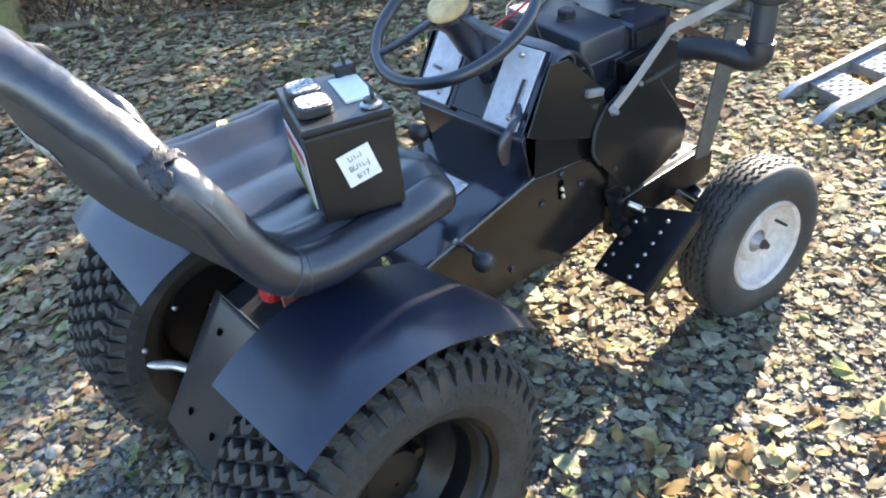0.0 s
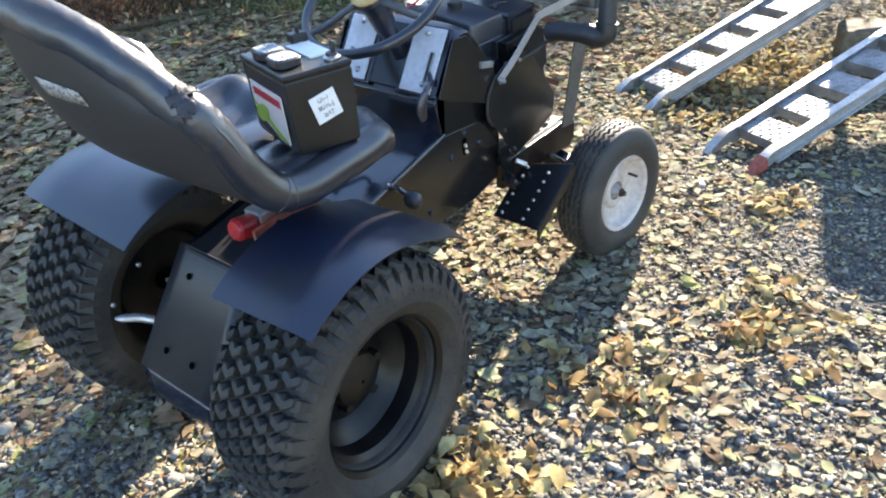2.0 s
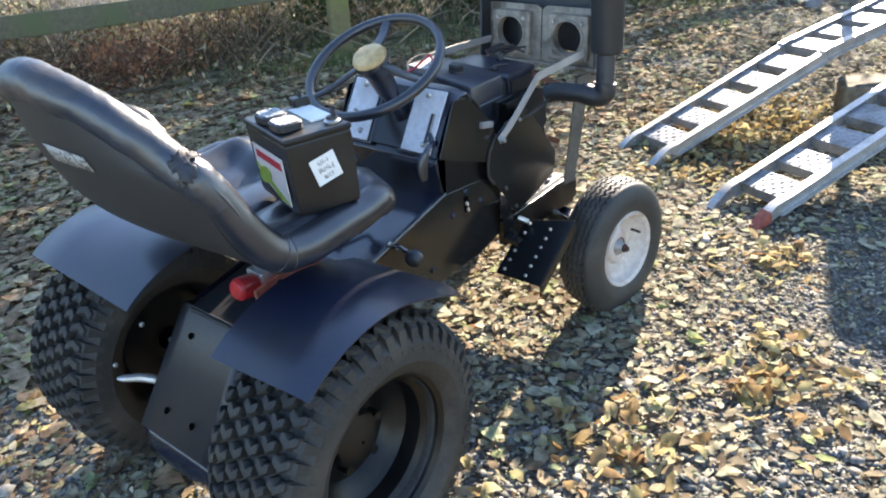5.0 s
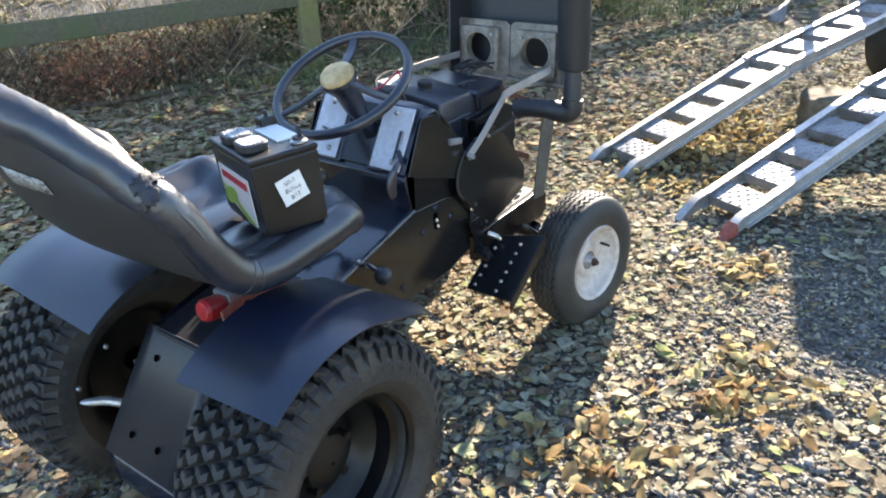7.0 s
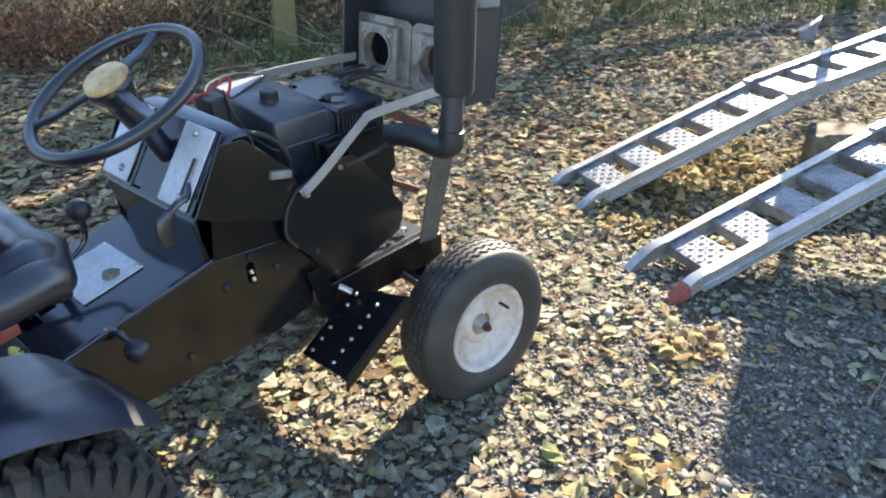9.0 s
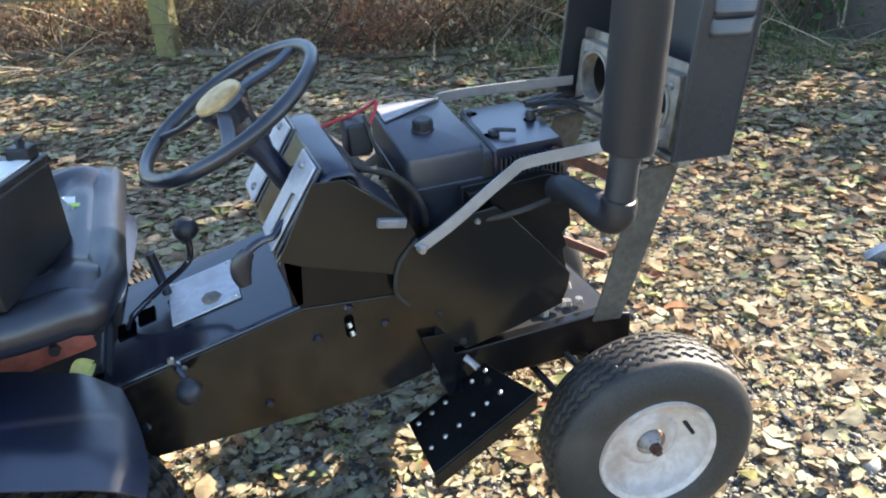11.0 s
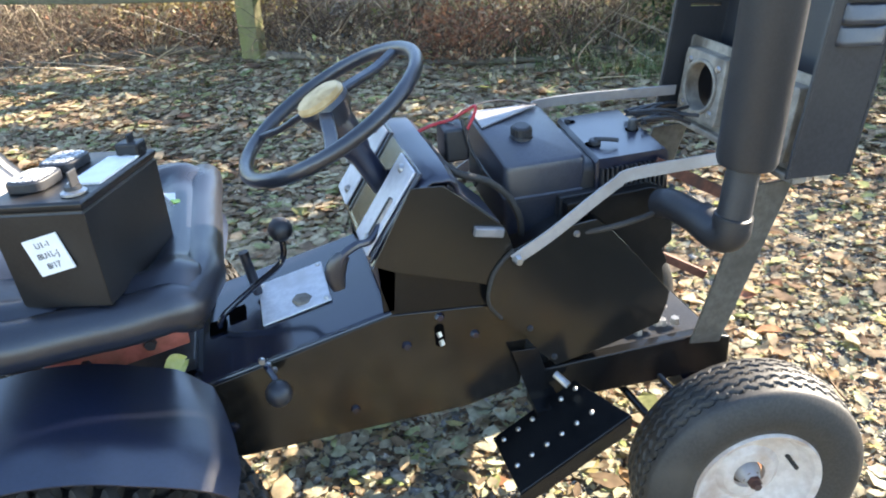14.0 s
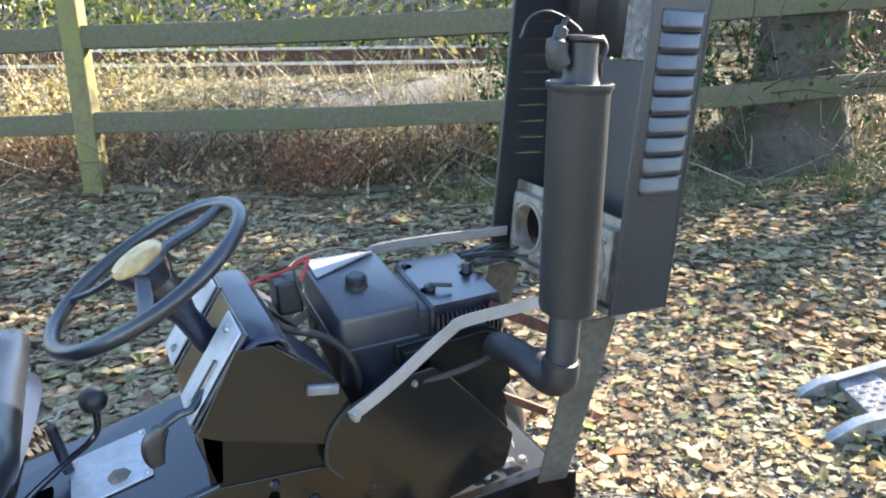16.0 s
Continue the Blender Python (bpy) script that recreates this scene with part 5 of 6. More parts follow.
for x, y in ((-0.02, 0.035), (-0.02, -0.037)):
    oval = [(x - 0.012 + 0.026 * math.copysign(abs(math.cos(q)) ** 0.55, math.cos(q)), y + 0.032 * math.copysign(abs(math.sin(q)) ** 0.55, math.sin(q))) for q in [k * math.tau / 32 for k in range(32)]]
    capb = part("vent_cap", Shape().prism(oval, BH, BH + 0.015, "z"), SOOT, battery, "rounded black vent cap", 0.003)
    top_ = [(x - 0.012 + 0.85 * (a_ - x + 0.012), y + 0.87 * (b_ - y)) for a_, b_ in oval]
    part("cap_crust", Shape().prism(top_, BH + 0.0145, BH + 0.0165, "z"), CAPLID, capb, "white crusted top", 0.001)
part("top_label", Shape().box((0.036, 0.012, BH + 0.0015), (0.045, 0.11, 0.003)), PAPER, battery, "crumpled white sticker on top")
for y in (-0.075, 0.078):
    term = part("terminal", Shape().lathe([(0.0, 0.012), (0.01, 0.012), (0.012, 0.0)], 16, Matrix.Translation((0.042, y, BH))), SOOT, battery)
    part("washer", Shape().lathe([(0.0, 0.006), (0.011, 0.006), (0.016, 0.003), (0.016, 0.0)], 16, Matrix.Translation((0.042, y, BH + 0.001))), STEEL, term)
    part("terminal_tab", Shape().box((0.046, y, BH + 0.018), (0.003, 0.018, 0.026)), SOOT, term, "upright lead tab", 0.001)
lab = part("side_label", Shape().box((0.002, -BL / 2 - 0.0015, 0.08), (0.05, 0.002, 0.05), Matrix.Rotation(radians(-14), 4, "Y")), PAPER, battery, "white square sticker with black print", 0.0)
end = part("end_label", Shape().box((-BW / 2 - 0.002, 0.0, 0.062), (0.002, 0.15, 0.09)), PAPER, battery, "printed green and white maker's label")
part("dark_field", Shape().prism([(0.074, 0.019), (0.074, 0.056), (0.03, 0.036), (-0.03, 0.019)], -BW / 2 - 0.0042, -BW / 2 - 0.0032, "x"), INK, end, "dark green lower corner")
part("green_field", Shape().prism([(0.034 + 0.034 * math.cos(q), 0.052 + 0.017 * math.sin(q) - 0.008 * math.cos(q)) for q in [k * math.tau / 24 for k in range(24)]], -BW / 2 - 0.005, -BW / 2 - 0.0043, "x"), GREEN, end, "yellow-green oval")
part("green_stroke", Shape().prism([(-0.074, 0.02), (-0.03, 0.02), (0.074, 0.062), (0.074, 0.07)], -BW / 2 - 0.0038, -BW / 2 - 0.003, "x"), GREEN, end)
part("red_word_bar", Shape().box((-BW / 2 - 0.0036, -0.004, 0.091), (0.001, 0.128, 0.014)), LABELRED, end)


part("terminal_cover", Shape().box((0.044, 0.078, BH + 0.01), (0.034, 0.03, 0.02)), CASE, battery, "black plastic terminal cover", 0.004)


def lettering(body, size, m, parent, material):
    cu = bpy.data.curves.new("print", "FONT")
    cu.body, cu.size, cu.extrude, cu.align_x, cu.align_y = body, size, 0.0003, "CENTER", "CENTER"
    tmp = bpy.data.objects.new("print", cu)
    scene.collection.objects.link(tmp)
    dg = bpy.context.evaluated_depsgraph_get()
    me = bpy.data.meshes.new_from_object(tmp.evaluated_get(dg))
    bpy.data.objects.remove(tmp)
    me.materials.clear()
    me.materials.append(material)
    ob_ = new("print", me)
    ob_.parent, ob_.matrix_basis = parent, m
    return ob_


face = Matrix.Rotation(radians(90), 4, "X")
for txt, z in (("U1-1", 0.094), ("BU1L-J", 0.08), ("8/17", 0.066)):
    lettering(txt, 0.011, Matrix.Translation((0.002 - 0.25 * (z - 0.08), -BL / 2 - 0.0028, z)) @ Matrix.Rotation(radians(-14), 4, "Y") @ face, lab, INK)

# ---- loading ramps ----
def ramp(name, tip_mid, yaw, pitch, length, width, label, red=False):
    r = thing(name, label, "ramp", tip_mid, "pair of loading ramps")
    m = Matrix.Rotation(radians(yaw), 4, "Z") @ Matrix.Rotation(radians(-pitch), 4, "Y")
    r.matrix_basis = Matrix.Translation(tip_mid) @ m
    mid = length * 0.5
    fold = Matrix.Translation((mid, 0, 0.006)) @ Matrix.Rotation(radians(6.5), 4, "Y") @ Matrix.Translation((-mid, 0, 0))

    def laid(nm, shape, material, parent, label_="", bevel=0.0, upper=False):
        if upper:
            shape.v = [tuple(fold @ Vector(p)) for p in shape.v]
        return part(nm, shape, material, parent, label_, bevel)

    for sgn in (-1, 1):
        y = sgn * (width / 2)
        for a, b, up in ((0.0, mid, False), (mid + 0.004, length, True)):
            rail = Shape().prism([(y - 0.018, 0.03), (y + 0.018, 0.03), (y + 0.018, 0.024), (y + 0.003, 0.022), (y + 0.003, -0.022), (y + 0.018, -0.024), (y + 0.018, -0.03), (y - 0.018, -0.03), (y - 0.018, -0.024), (y - 0.003, -0.022), (y - 0.003, 0.022), (y - 0.018, 0.024)], max(a, 0.1), b, "x")
            laid("side_rail", rail, ALU, r, "", 0.001, up)
        tip = [(-0.02, -0.012), (0.0, 0.004), (0.04, 0.02), (0.085, 0.033), (0.14, 0.034), (0.14, 0.029), (0.1, 0.029), (0.1, -0.012), (0.06, -0.016), (0.0, -0.02)]
        tip_plate = part("tip_plate", Shape().prism(tip, y - 0.02, y + 0.02), ALU, r, "worn folded ramp tip", 0.002)
        if red and sgn < 0:
            part("tip_paint", Shape().prism([(-0.021, -0.013), (0.0, 0.006), (0.04, 0.022), (0.052, 0.026), (0.052, -0.018), (0.0, -0.022)], y - 0.021, y + 0.021), RUST, tip_plate, "red painted worn tip")
        part("hinge", Shape().box((mid, y, 0.034), (0.06, 0.04, 0.006)), ALU, r, "", 0.002)
    n = int((length - 0.2) / 0.185)
    for k in range(n):
        x = 0.2 + k * 0.185
        up = x > mid
        tread = laid("tread", Shape().box((x, 0, 0.012), (0.112, width - 0.008, 0.006)), TREADALU, r, "diamond-plate tread", 0.001, up)
        for dx in (-0.055, 0.055):
            laid("tread_lip", Shape().box((x + dx, 0, -0.009), (0.004, width - 0.01, 0.042)), TREADALU, tread, "", 0.0, up)
        s = Shape()
        for i in range(5):
            for j in range(9):
                px, py = x - 0.044 + 0.022 * i, -width / 2 + 0.018 + (width - 0.036) * j / 8
                a = radians(45 if (i + j) % 2 else -45)
                c_, s_ = math.cos(a), math.sin(a)
                s.add([(px - 0.012 * c_, py - 0.012 * s_, 0.0151), (px + 0.004 * s_, py - 0.004 * c_, 0.0151), (px + 0.012 * c_, py + 0.012 * s_, 0.0151), (px - 0.004 * s_, py + 0.004 * c_, 0.0151), (px, py, 0.0185)], [(0, 1, 4), (1, 2, 4), (2, 3, 4), (3, 0, 4)])
        laid("tread_studs", s, TREADALU, tread, "", 0.0, up)
    return r


RYAW, RPITCH = -28.5, 17.0
ramp("loading_ramp", (2.335, 0.112, 0.02), RYAW, RPITCH, 2.15, 0.245, "aluminium loading ramp leaning from leafy gravel to the trailer")
ramp("loading_ramp", (1.925, -0.472, 0.02), RYAW, RPITCH, 2.15, 0.225, "aluminium loading ramp with one red painted tip", True)

# ---- trailer behind the ramps ----
trailer = thing("trailer", "grey sheet-metal trailer at the head of the ramps", "trailer")
trailer.matrix_basis = Matrix.Translation((3.98, -1.15, 0)) @ Matrix.Rotation(radians(RYAW), 4, "Z")
part("bed", Shape().box((1.3, 0, 0.6), (2.5, 1.36, 0.08)), SHEET, trailer, "", 0.01)
for k in (-1, 1):
    part("side_wall", Shape().box((1.3, k * 0.69, 0.72), (2.5, 0.03, 0.3)), SHEET, trailer, "", 0.006)
part("tail_board", Shape().box((-0.02, 0, 0.5), (0.03, 1.3, 0.28)), SHEET, trailer, "grey lowered tail board", 0.006)
for k in (-1, 1):
    wm = Matrix.Translation((0.24, k * 0.42, 0.3)) @ Matrix.Rotation(radians(90), 4, "X")
    w = part("trailer_wheel", Shape().lathe([(0.16, -0.09), (0.24, -0.1), (0.29, -0.08), (0.3, 0.0), (0.29, 0.08), (0.24, 0.1), (0.16, 0.09)], 40, wm, True), RUBBER, trailer)
    part("rim", Shape().lathe([(0.0, 0.03), (0.1, 0.03), (0.16, 0.07), (0.17, 0.08), (0.165, -0.08), (0.1, -0.03), (0.0, -0.03)], 32, wm), SHEET, w)
# unseen board and posts, added only to throw the shadow on the drive
for y in (0.98, -0.5):
    part("shadow_board_post", Shape().box((0.04 + 0.25 * (0.98 - y) - 0.05, y, 1.1), (0.04, 0.04, 1.0)), SHEET, trailer)
part("shadow_board", Shape().loft([[Vector((x, y, z)) for x, y in ((-0.06, 1.04), (-0.03, 1.04), (0.40, -0.5), (0.37, -0.5))] for z in (1.19, 1.66)]), SHEET, trailer, "unseen board on two posts, added to shade the drive")
s = Shape().loft([[Vector((a_ * (0.15 + 0.012 * noise.noise(Vector((a_, b_, h * 9)))), b_ * (0.12 + 0.015 * noise.noise(Vector((b_, a_, h * 7)))), h + 0.012 * noise.noise(Vector((a_ * 3, b_ * 2, 4))))) for a_, b_ in [(math.cos(q) * (1.15 - 0.15 * abs(math.sin(2 * q))), math.sin(q) * (1.15 - 0.15 * abs(math.sin(2 * q)))) for q in [k * math.tau / 20 for k in range(20)]]] for h in (-0.02, 0.04, 0.1, 0.15, 0.165)])
blk = solid("timber_block", s, LOG, "dark weathered timber block lying among the leaves", "timber", bevel=0.02)
blk.matrix_basis = Matrix.Translation((3.42, -0.64, 0)) @ Matrix.Rotation(radians(-25), 4, "Z")

sheet = Shape().grid([[Vector((5.3 + 0.05 * u, 0.28 - 0.3 * v, 0.02 + h * (0.25 + 0.75 * v))) for v in (0.0, 0.25, 0.5, 0.75, 1.0)] for u, h in ((0.0, 0.0), (0.3, 0.12), (1.0, 0.26), (2.2, 0.3))])
bent = solid("metal_sheet", sheet, SHEET, "bent pale metal sheet standing among fallen leaves", "sheet")
bent.modifiers.new("thickness", "SOLIDIFY").thickness = 0.004

# ---- fence ----
FENCE_B, FENCE_DIR_2 = np.array([2.85, 2.46]), np.array([0.943, -0.332])


def fence_xy(s):
    return FENCE_A + FENCE_DIR * s if s < 2.756 else FENCE_B + FENCE_DIR_2 * (s - 2.756)


def fence():
    f = thing("fence", "mossy green two-rail timber post fence above a leafy bank", "fence")
    yaw = math.atan2(FENCE_DIR[1], FENCE_DIR[0])
    bays = [-5.6, -2.8, 0.0, 2.756, 5.7, 8.6]
    rng_ = random.Random(3)
    for i, sp in enumerate(bays):
        x, y = fence_xy(sp)
        z = float(ground_z(x, y))
        m = Matrix.Translation((x, y, z)) @ Matrix.Rotation(yaw, 4, "Z") @ Matrix.Rotation(radians(rng_.uniform(1.5, 3.5)), 4, "Y")
        rings = []
        for h, w in ((-0.3, 0.13), (0.3, 0.125), (0.8, 0.12), (1.28, 0.118), (1.36, 0.1)):
            rings.append([m @ Vector((a * w / 2 * 1.05 + 0.006 * noise.noise(Vector((h * 3, a, i))), b * w / 2 * 0.85, h)) for a, b in ((-1, -1), (0, -1.15), (1, -1), (1.1, 0), (1, 1), (0, 1.1), (-1, 1), (-1.1, 0))])
        part("post", Shape().loft(rings), WOODFENCE, f, "", 0.006)
    for i in range(len(bays) - 1):
        for h, tall in ((0.475, 0.135), (0.985, 0.14)):
            a, b = fence_xy(bays[i] - 0.12), fence_xy(bays[i + 1] + 0.02)
            fall = lambda q: float(np.interp(q, [-6, 0, 2.756, 9.5], [0.1, 0.0, -0.02, 0.1]))
            za, zb = 0.28 + h + fall(bays[i]), 0.28 + h + fall(bays[i + 1])
            rings = []
            for k in range(9):
                t = k / 8
                p = Vector((*(a + (b - a) * t), za + (zb - za) * t + 0.008 * math.sin(t * 5 + i)))
                q = Vector((-FENCE_N[0], -FENCE_N[1], 0))
                hh = tall / 2 * (1 + 0.06 * noise.noise(Vector((t * 4, i, h))))
                rings.append([p + q * (0.008 + c * 0.036) + Vector((0, 0, e * hh)) for c, e in ((-1, -1), (1, -0.9), (1.05, 0.2), (0.7, 1), (-1, 0.95))])
            part("rail", Shape().loft(rings), RAILWOOD, f, "", 0.006)
    return f


fence()


def railway():
    """Two lengths of rail on the bank past the fence."""
    for k, (off, up) in enumerate(((3.0, 0.86), (4.4, 0.99))):
        t = thing("railway_rail", "rusty brown railway rail lying beyond the fence", "rail", (0, 0, 0), "railway rails")
        p0 = fence_xy(-9) + FENCE_N * off
        p1 = fence_xy(12) + FENCE_N * off
        path = [(*p0, up + 0.3), (*p1, up - 0.4)]
        part("web", Shape().tube([(x, y, z + 0.0) for x, y, z in path], 1, flat=(0.03, 0.16)), RAILRUST, t)
        part("head", Shape().tube([(x, y, z + 0.085) for x, y, z in path], 1, flat=(0.07, 0.035)), STEEL, t, "bright worn rail head", 0.004)
        part("foot", Shape().tube([(x, y, z - 0.085) for x, y, z in path], 1, flat=(0.13, 0.02)), RAILRUST, t)


railway()


# ---- fallen leaves, gravel, grass and scrub ----
RNG = np.random.default_rng(7)


def scatter(n, x0, x1, y0, y1):
    return RNG.uniform(x0, x1, n), RNG.uniform(y0, y1, n)


def vnoise(x, y, f, seed=0):
    return np.array([noise.noise(Vector((a * f + seed, b * f - seed, seed * 1.7))) for a, b in zip(x, y)])


def turned(pts, yaw, pitch, roll):
    """pts (k, 3) turned for each of n: (n, k, 3)."""
    cy, sy, cp, sp, cr, sr = np.cos(yaw), np.sin(yaw), np.cos(pitch), np.sin(pitch), np.cos(roll), np.sin(roll)
    R = np.empty((len(yaw), 3, 3))
    R[:, 0, 0], R[:, 0, 1], R[:, 0, 2] = cy * cp, cy * sp * sr - sy * cr, cy * sp * cr + sy * sr
    R[:, 1, 0], R[:, 1, 1], R[:, 1, 2] = sy * cp, sy * sp * sr + cy * cr, sy * sp * cr - cy * sr
    R[:, 2, 0], R[:, 2, 1], R[:, 2, 2] = -sp, cp * sr, cp * cr
    return np.einsum("nij,nkj->nki", R, pts)


def leaves(x, y, z, size, tilt, curl, simple=False):
    """Curled pointed leaves; simple ones have four faces."""
    n = len(x)
    u = np.array([-1.0, 0.05, 1.0] if simple else [-1.0, -0.42, 0.3, 1.0])
    w = np.array([0.05, 0.52, 0.02] if simple else [0.05, 0.47, 0.47, 0.015])
    base = []
    for a, b in zip(u, w):
        base += [(a, -b, 0), (a, 0, 0), (a, b, 0)]
    P = np.repeat(np.array(base)[None], n, 0)
    P[:, :, 1] *= RNG.uniform(0.75, 1.35, n)[:, None]
    P[:, :, 1] += (RNG.normal(0, 0.16, n)[:, None]) * (P[:, :, 0] ** 2 - 0.3)
    c = (RNG.normal(0, 1, n) * curl)[:, None]
    c2 = (RNG.normal(0.2, 0.6, n) * curl)[:, None]
    tw = (RNG.normal(0, 0.5, n) * curl)[:, None]
    P[:, :, 2] = c * (P[:, :, 0] ** 2 - 0.4) * 0.45 + c2 * np.abs(P[:, :, 1]) * 0.9 + tw * P[:, :, 0] * P[:, :, 1] + RNG.normal(0, 0.07, P.shape[:2])
    P *= (size / 2)[:, None, None]
    V = turned(P, RNG.uniform(0, math.tau, n), RNG.normal(0, 1, n) * tilt, RNG.normal(0, 1, n) * tilt)
    low = np.minimum(V[:, :, 2].min(1), 0)
    V += np.stack([x, y, z - low * 0.85 + 0.002], -1)[:, None]
    f = []
    for i in range(len(u) - 1):
        for k in range(2):
            a = 3 * i + k
            f.append((a, a + 1, a + 4, a + 3))
    F = np.array(f)[None] + (np.arange(n) * 3 * len(u))[:, None, None]
    return V.reshape(-1, 3), F.reshape(-1, 4)


def leaf_cover():
    x, y = scatter(120000, -1.6, 5.2, -2.2, 5.4)
    patch = vnoise(x, y, 0.9, 3.1) + 0.7 * vnoise(x, y, 2.7, 9.2)
    bare = 0.62 * np.exp(-(((x + 0.55) / 0.85) ** 2 + ((y + 0.5) / 0.8) ** 2)) + 0.5 * np.exp(-(((x - 1.65) / 0.55) ** 2 + ((y + 1.15) / 0.4) ** 2)) + 0.3 * sstep(-0.2, -0.9, y) * sstep(1.0, 0.4, x) + 0.4 * np.exp(-(((x + 0.5) / 0.5) ** 2 + ((y - 0.7) / 0.5) ** 2)) + 0.45 * np.exp(-(((x - 2.3) / 0.5) ** 2 + ((y - 0.75) / 0.3) ** 2))
    keep = RNG.random(len(x)) < np.clip(0.7 + 0.62 * patch - bare, 0.05, 1.0)
    keep &= fence_side(x, y) < 0.25
    x, y = x[keep], y[keep]
    size = (0.014 + 0.054 * RNG.beta(1.3, 2.6, len(x))) * (1 + 0.35 * (RNG.random(len(x)) > 0.92))
    z = ground_z(x, y) + RNG.uniform(0.003, 0.014, len(x))
    far = y + 0.12 * np.sin(5 * x) + RNG.normal(0, 0.25, len(x)) > 0.55
    V, F = leaves(x[~far], y[~far], z[~far], size[~far], 0.09, 0.35)
    raw("fallen_leaves", V, F, LEAFPALE, "dry pale cream and brown leaves strewn over gravel", "leaves")
    V, F = leaves(x[far], y[far], z[far] + 0.004, size[far] * 1.5, 0.11, 0.35)
    raw("leaf_litter", V, F, LEAFTAN, "deep tan and olive leaf litter between tractor and fence", "leaves")
    x, y = scatter(44000, -1.2, 3.6, -0.9, 4.2)
    keep = (fence_side(x, y) < 0.1) & (RNG.random(len(x)) < 0.06 + 0.94 * sstep(-0.5, 0.4, y))
    x, y = x[keep], y[keep]
    V, F = leaves(x, y, ground_z(x, y) - 0.001, RNG.uniform(0.035, 0.06, len(x)), 0.06, 0.15, True)
    raw("trodden_leaves", V, F, LEAFTAN, "flat trodden brown leaves under the loose ones", "leaves")
    x, y = scatter(46000, -1.2, 3.4, -1.9, 0.9)
    keep = RNG.random(len(x)) < np.clip(0.55 + 0.8 * vnoise(x, y, 1.9, 5.5), 0.1, 1)
    x, y = x[keep], y[keep]
    V, F = leaves(x, y, ground_z(x, y) + RNG.uniform(0.004, 0.012, len(x)), RNG.uniform(0.008, 0.022, len(x)), 0.35, 0.5, True)
    raw("leaf_crumbs", V, F, LEAFPALE, "broken crumbs of dry leaf between the stones", "leaves")
    x, y = scatter(60000, -4, 10, -6, 9)
    keep = ((x < -1.6) | (x > 5.2) | (y < -2.2) | (y > 5.4)) & (fence_side(x, y) < 4)
    x, y = x[keep], y[keep]
    V, F = leaves(x, y, ground_z(x, y) + 0.006, RNG.uniform(0.06, 0.1, len(x)), 0.2, 0.45, True)
    thin = np.random.default_rng(3).random(len(x)) < np.clip((np.hypot(x + 0.5, y + 0.5) - 1.2) / 3, 0.1, 1)
    V, F = V.reshape(len(x), -1, 3)[thin].reshape(-1, 3), F[:4 * int(thin.sum())]
    raw("far_leaves", V, F, LEAFPALE, "dry fallen leaves further along the drive", "leaves")


def gravel():
    x, y = scatter(120000, -1.5, 3.1, -2.0, 1.5)
    dist = np.hypot(x - 0.2, y + 0.9)
    keep = RNG.random(len(x)) < np.clip(1.45 - 0.3 * dist, 0.25, 1) * (1 - 0.8 * sstep(0.3, 0.9, y))
    x, y = x[keep], y[keep]
    n = len(x)
    size = RNG.lognormal(math.log(0.0068), 0.4, n) * (1 - 0.22 * sstep(0.4, 1.0, x))
    octa = np.array([(1, 0, 0), (-1, 0, 0), (0, 1, 0), (0, -1, 0), (0, 0, 1), (0.72, 0.72, 0.45), (-0.72, 0.66, 0.5), (0.66, -0.72, 0.45), (-0.68, -0.7, 0.48)])
    faces = np.array([(4, 5, 6), (4, 6, 8), (4, 8, 7), (4, 7, 5), (5, 0, 2), (6, 2, 1), (8, 1, 3), (7, 3, 0), (5, 2, 6), (6, 1, 8), (8, 3, 7), (7, 0, 5)])
    P = octa[None] * RNG.uniform(0.8, 1.2, (n, 9, 1)) * np.stack([RNG.uniform(0.85, 1.45, n), RNG.uniform(0.75, 1.15, n), RNG.uniform(0.25, 0.55, n)], -1)[:, None]
    V = turned(P * size[:, None, None], RNG.uniform(0, math.tau, n), RNG.normal(0, 0.25, n), RNG.normal(0, 0.25, n))
    V += np.stack([x, y, ground_z(x, y) + size * RNG.uniform(-0.1, 0.5, n)], -1)[:, None]
    F = faces[None] + (np.arange(n) * 9)[:, None, None]
    raw("gravel", V.reshape(-1, 3), F.reshape(-1, 3), STONES, "angular grey gravel stones of the drive", "gravel")


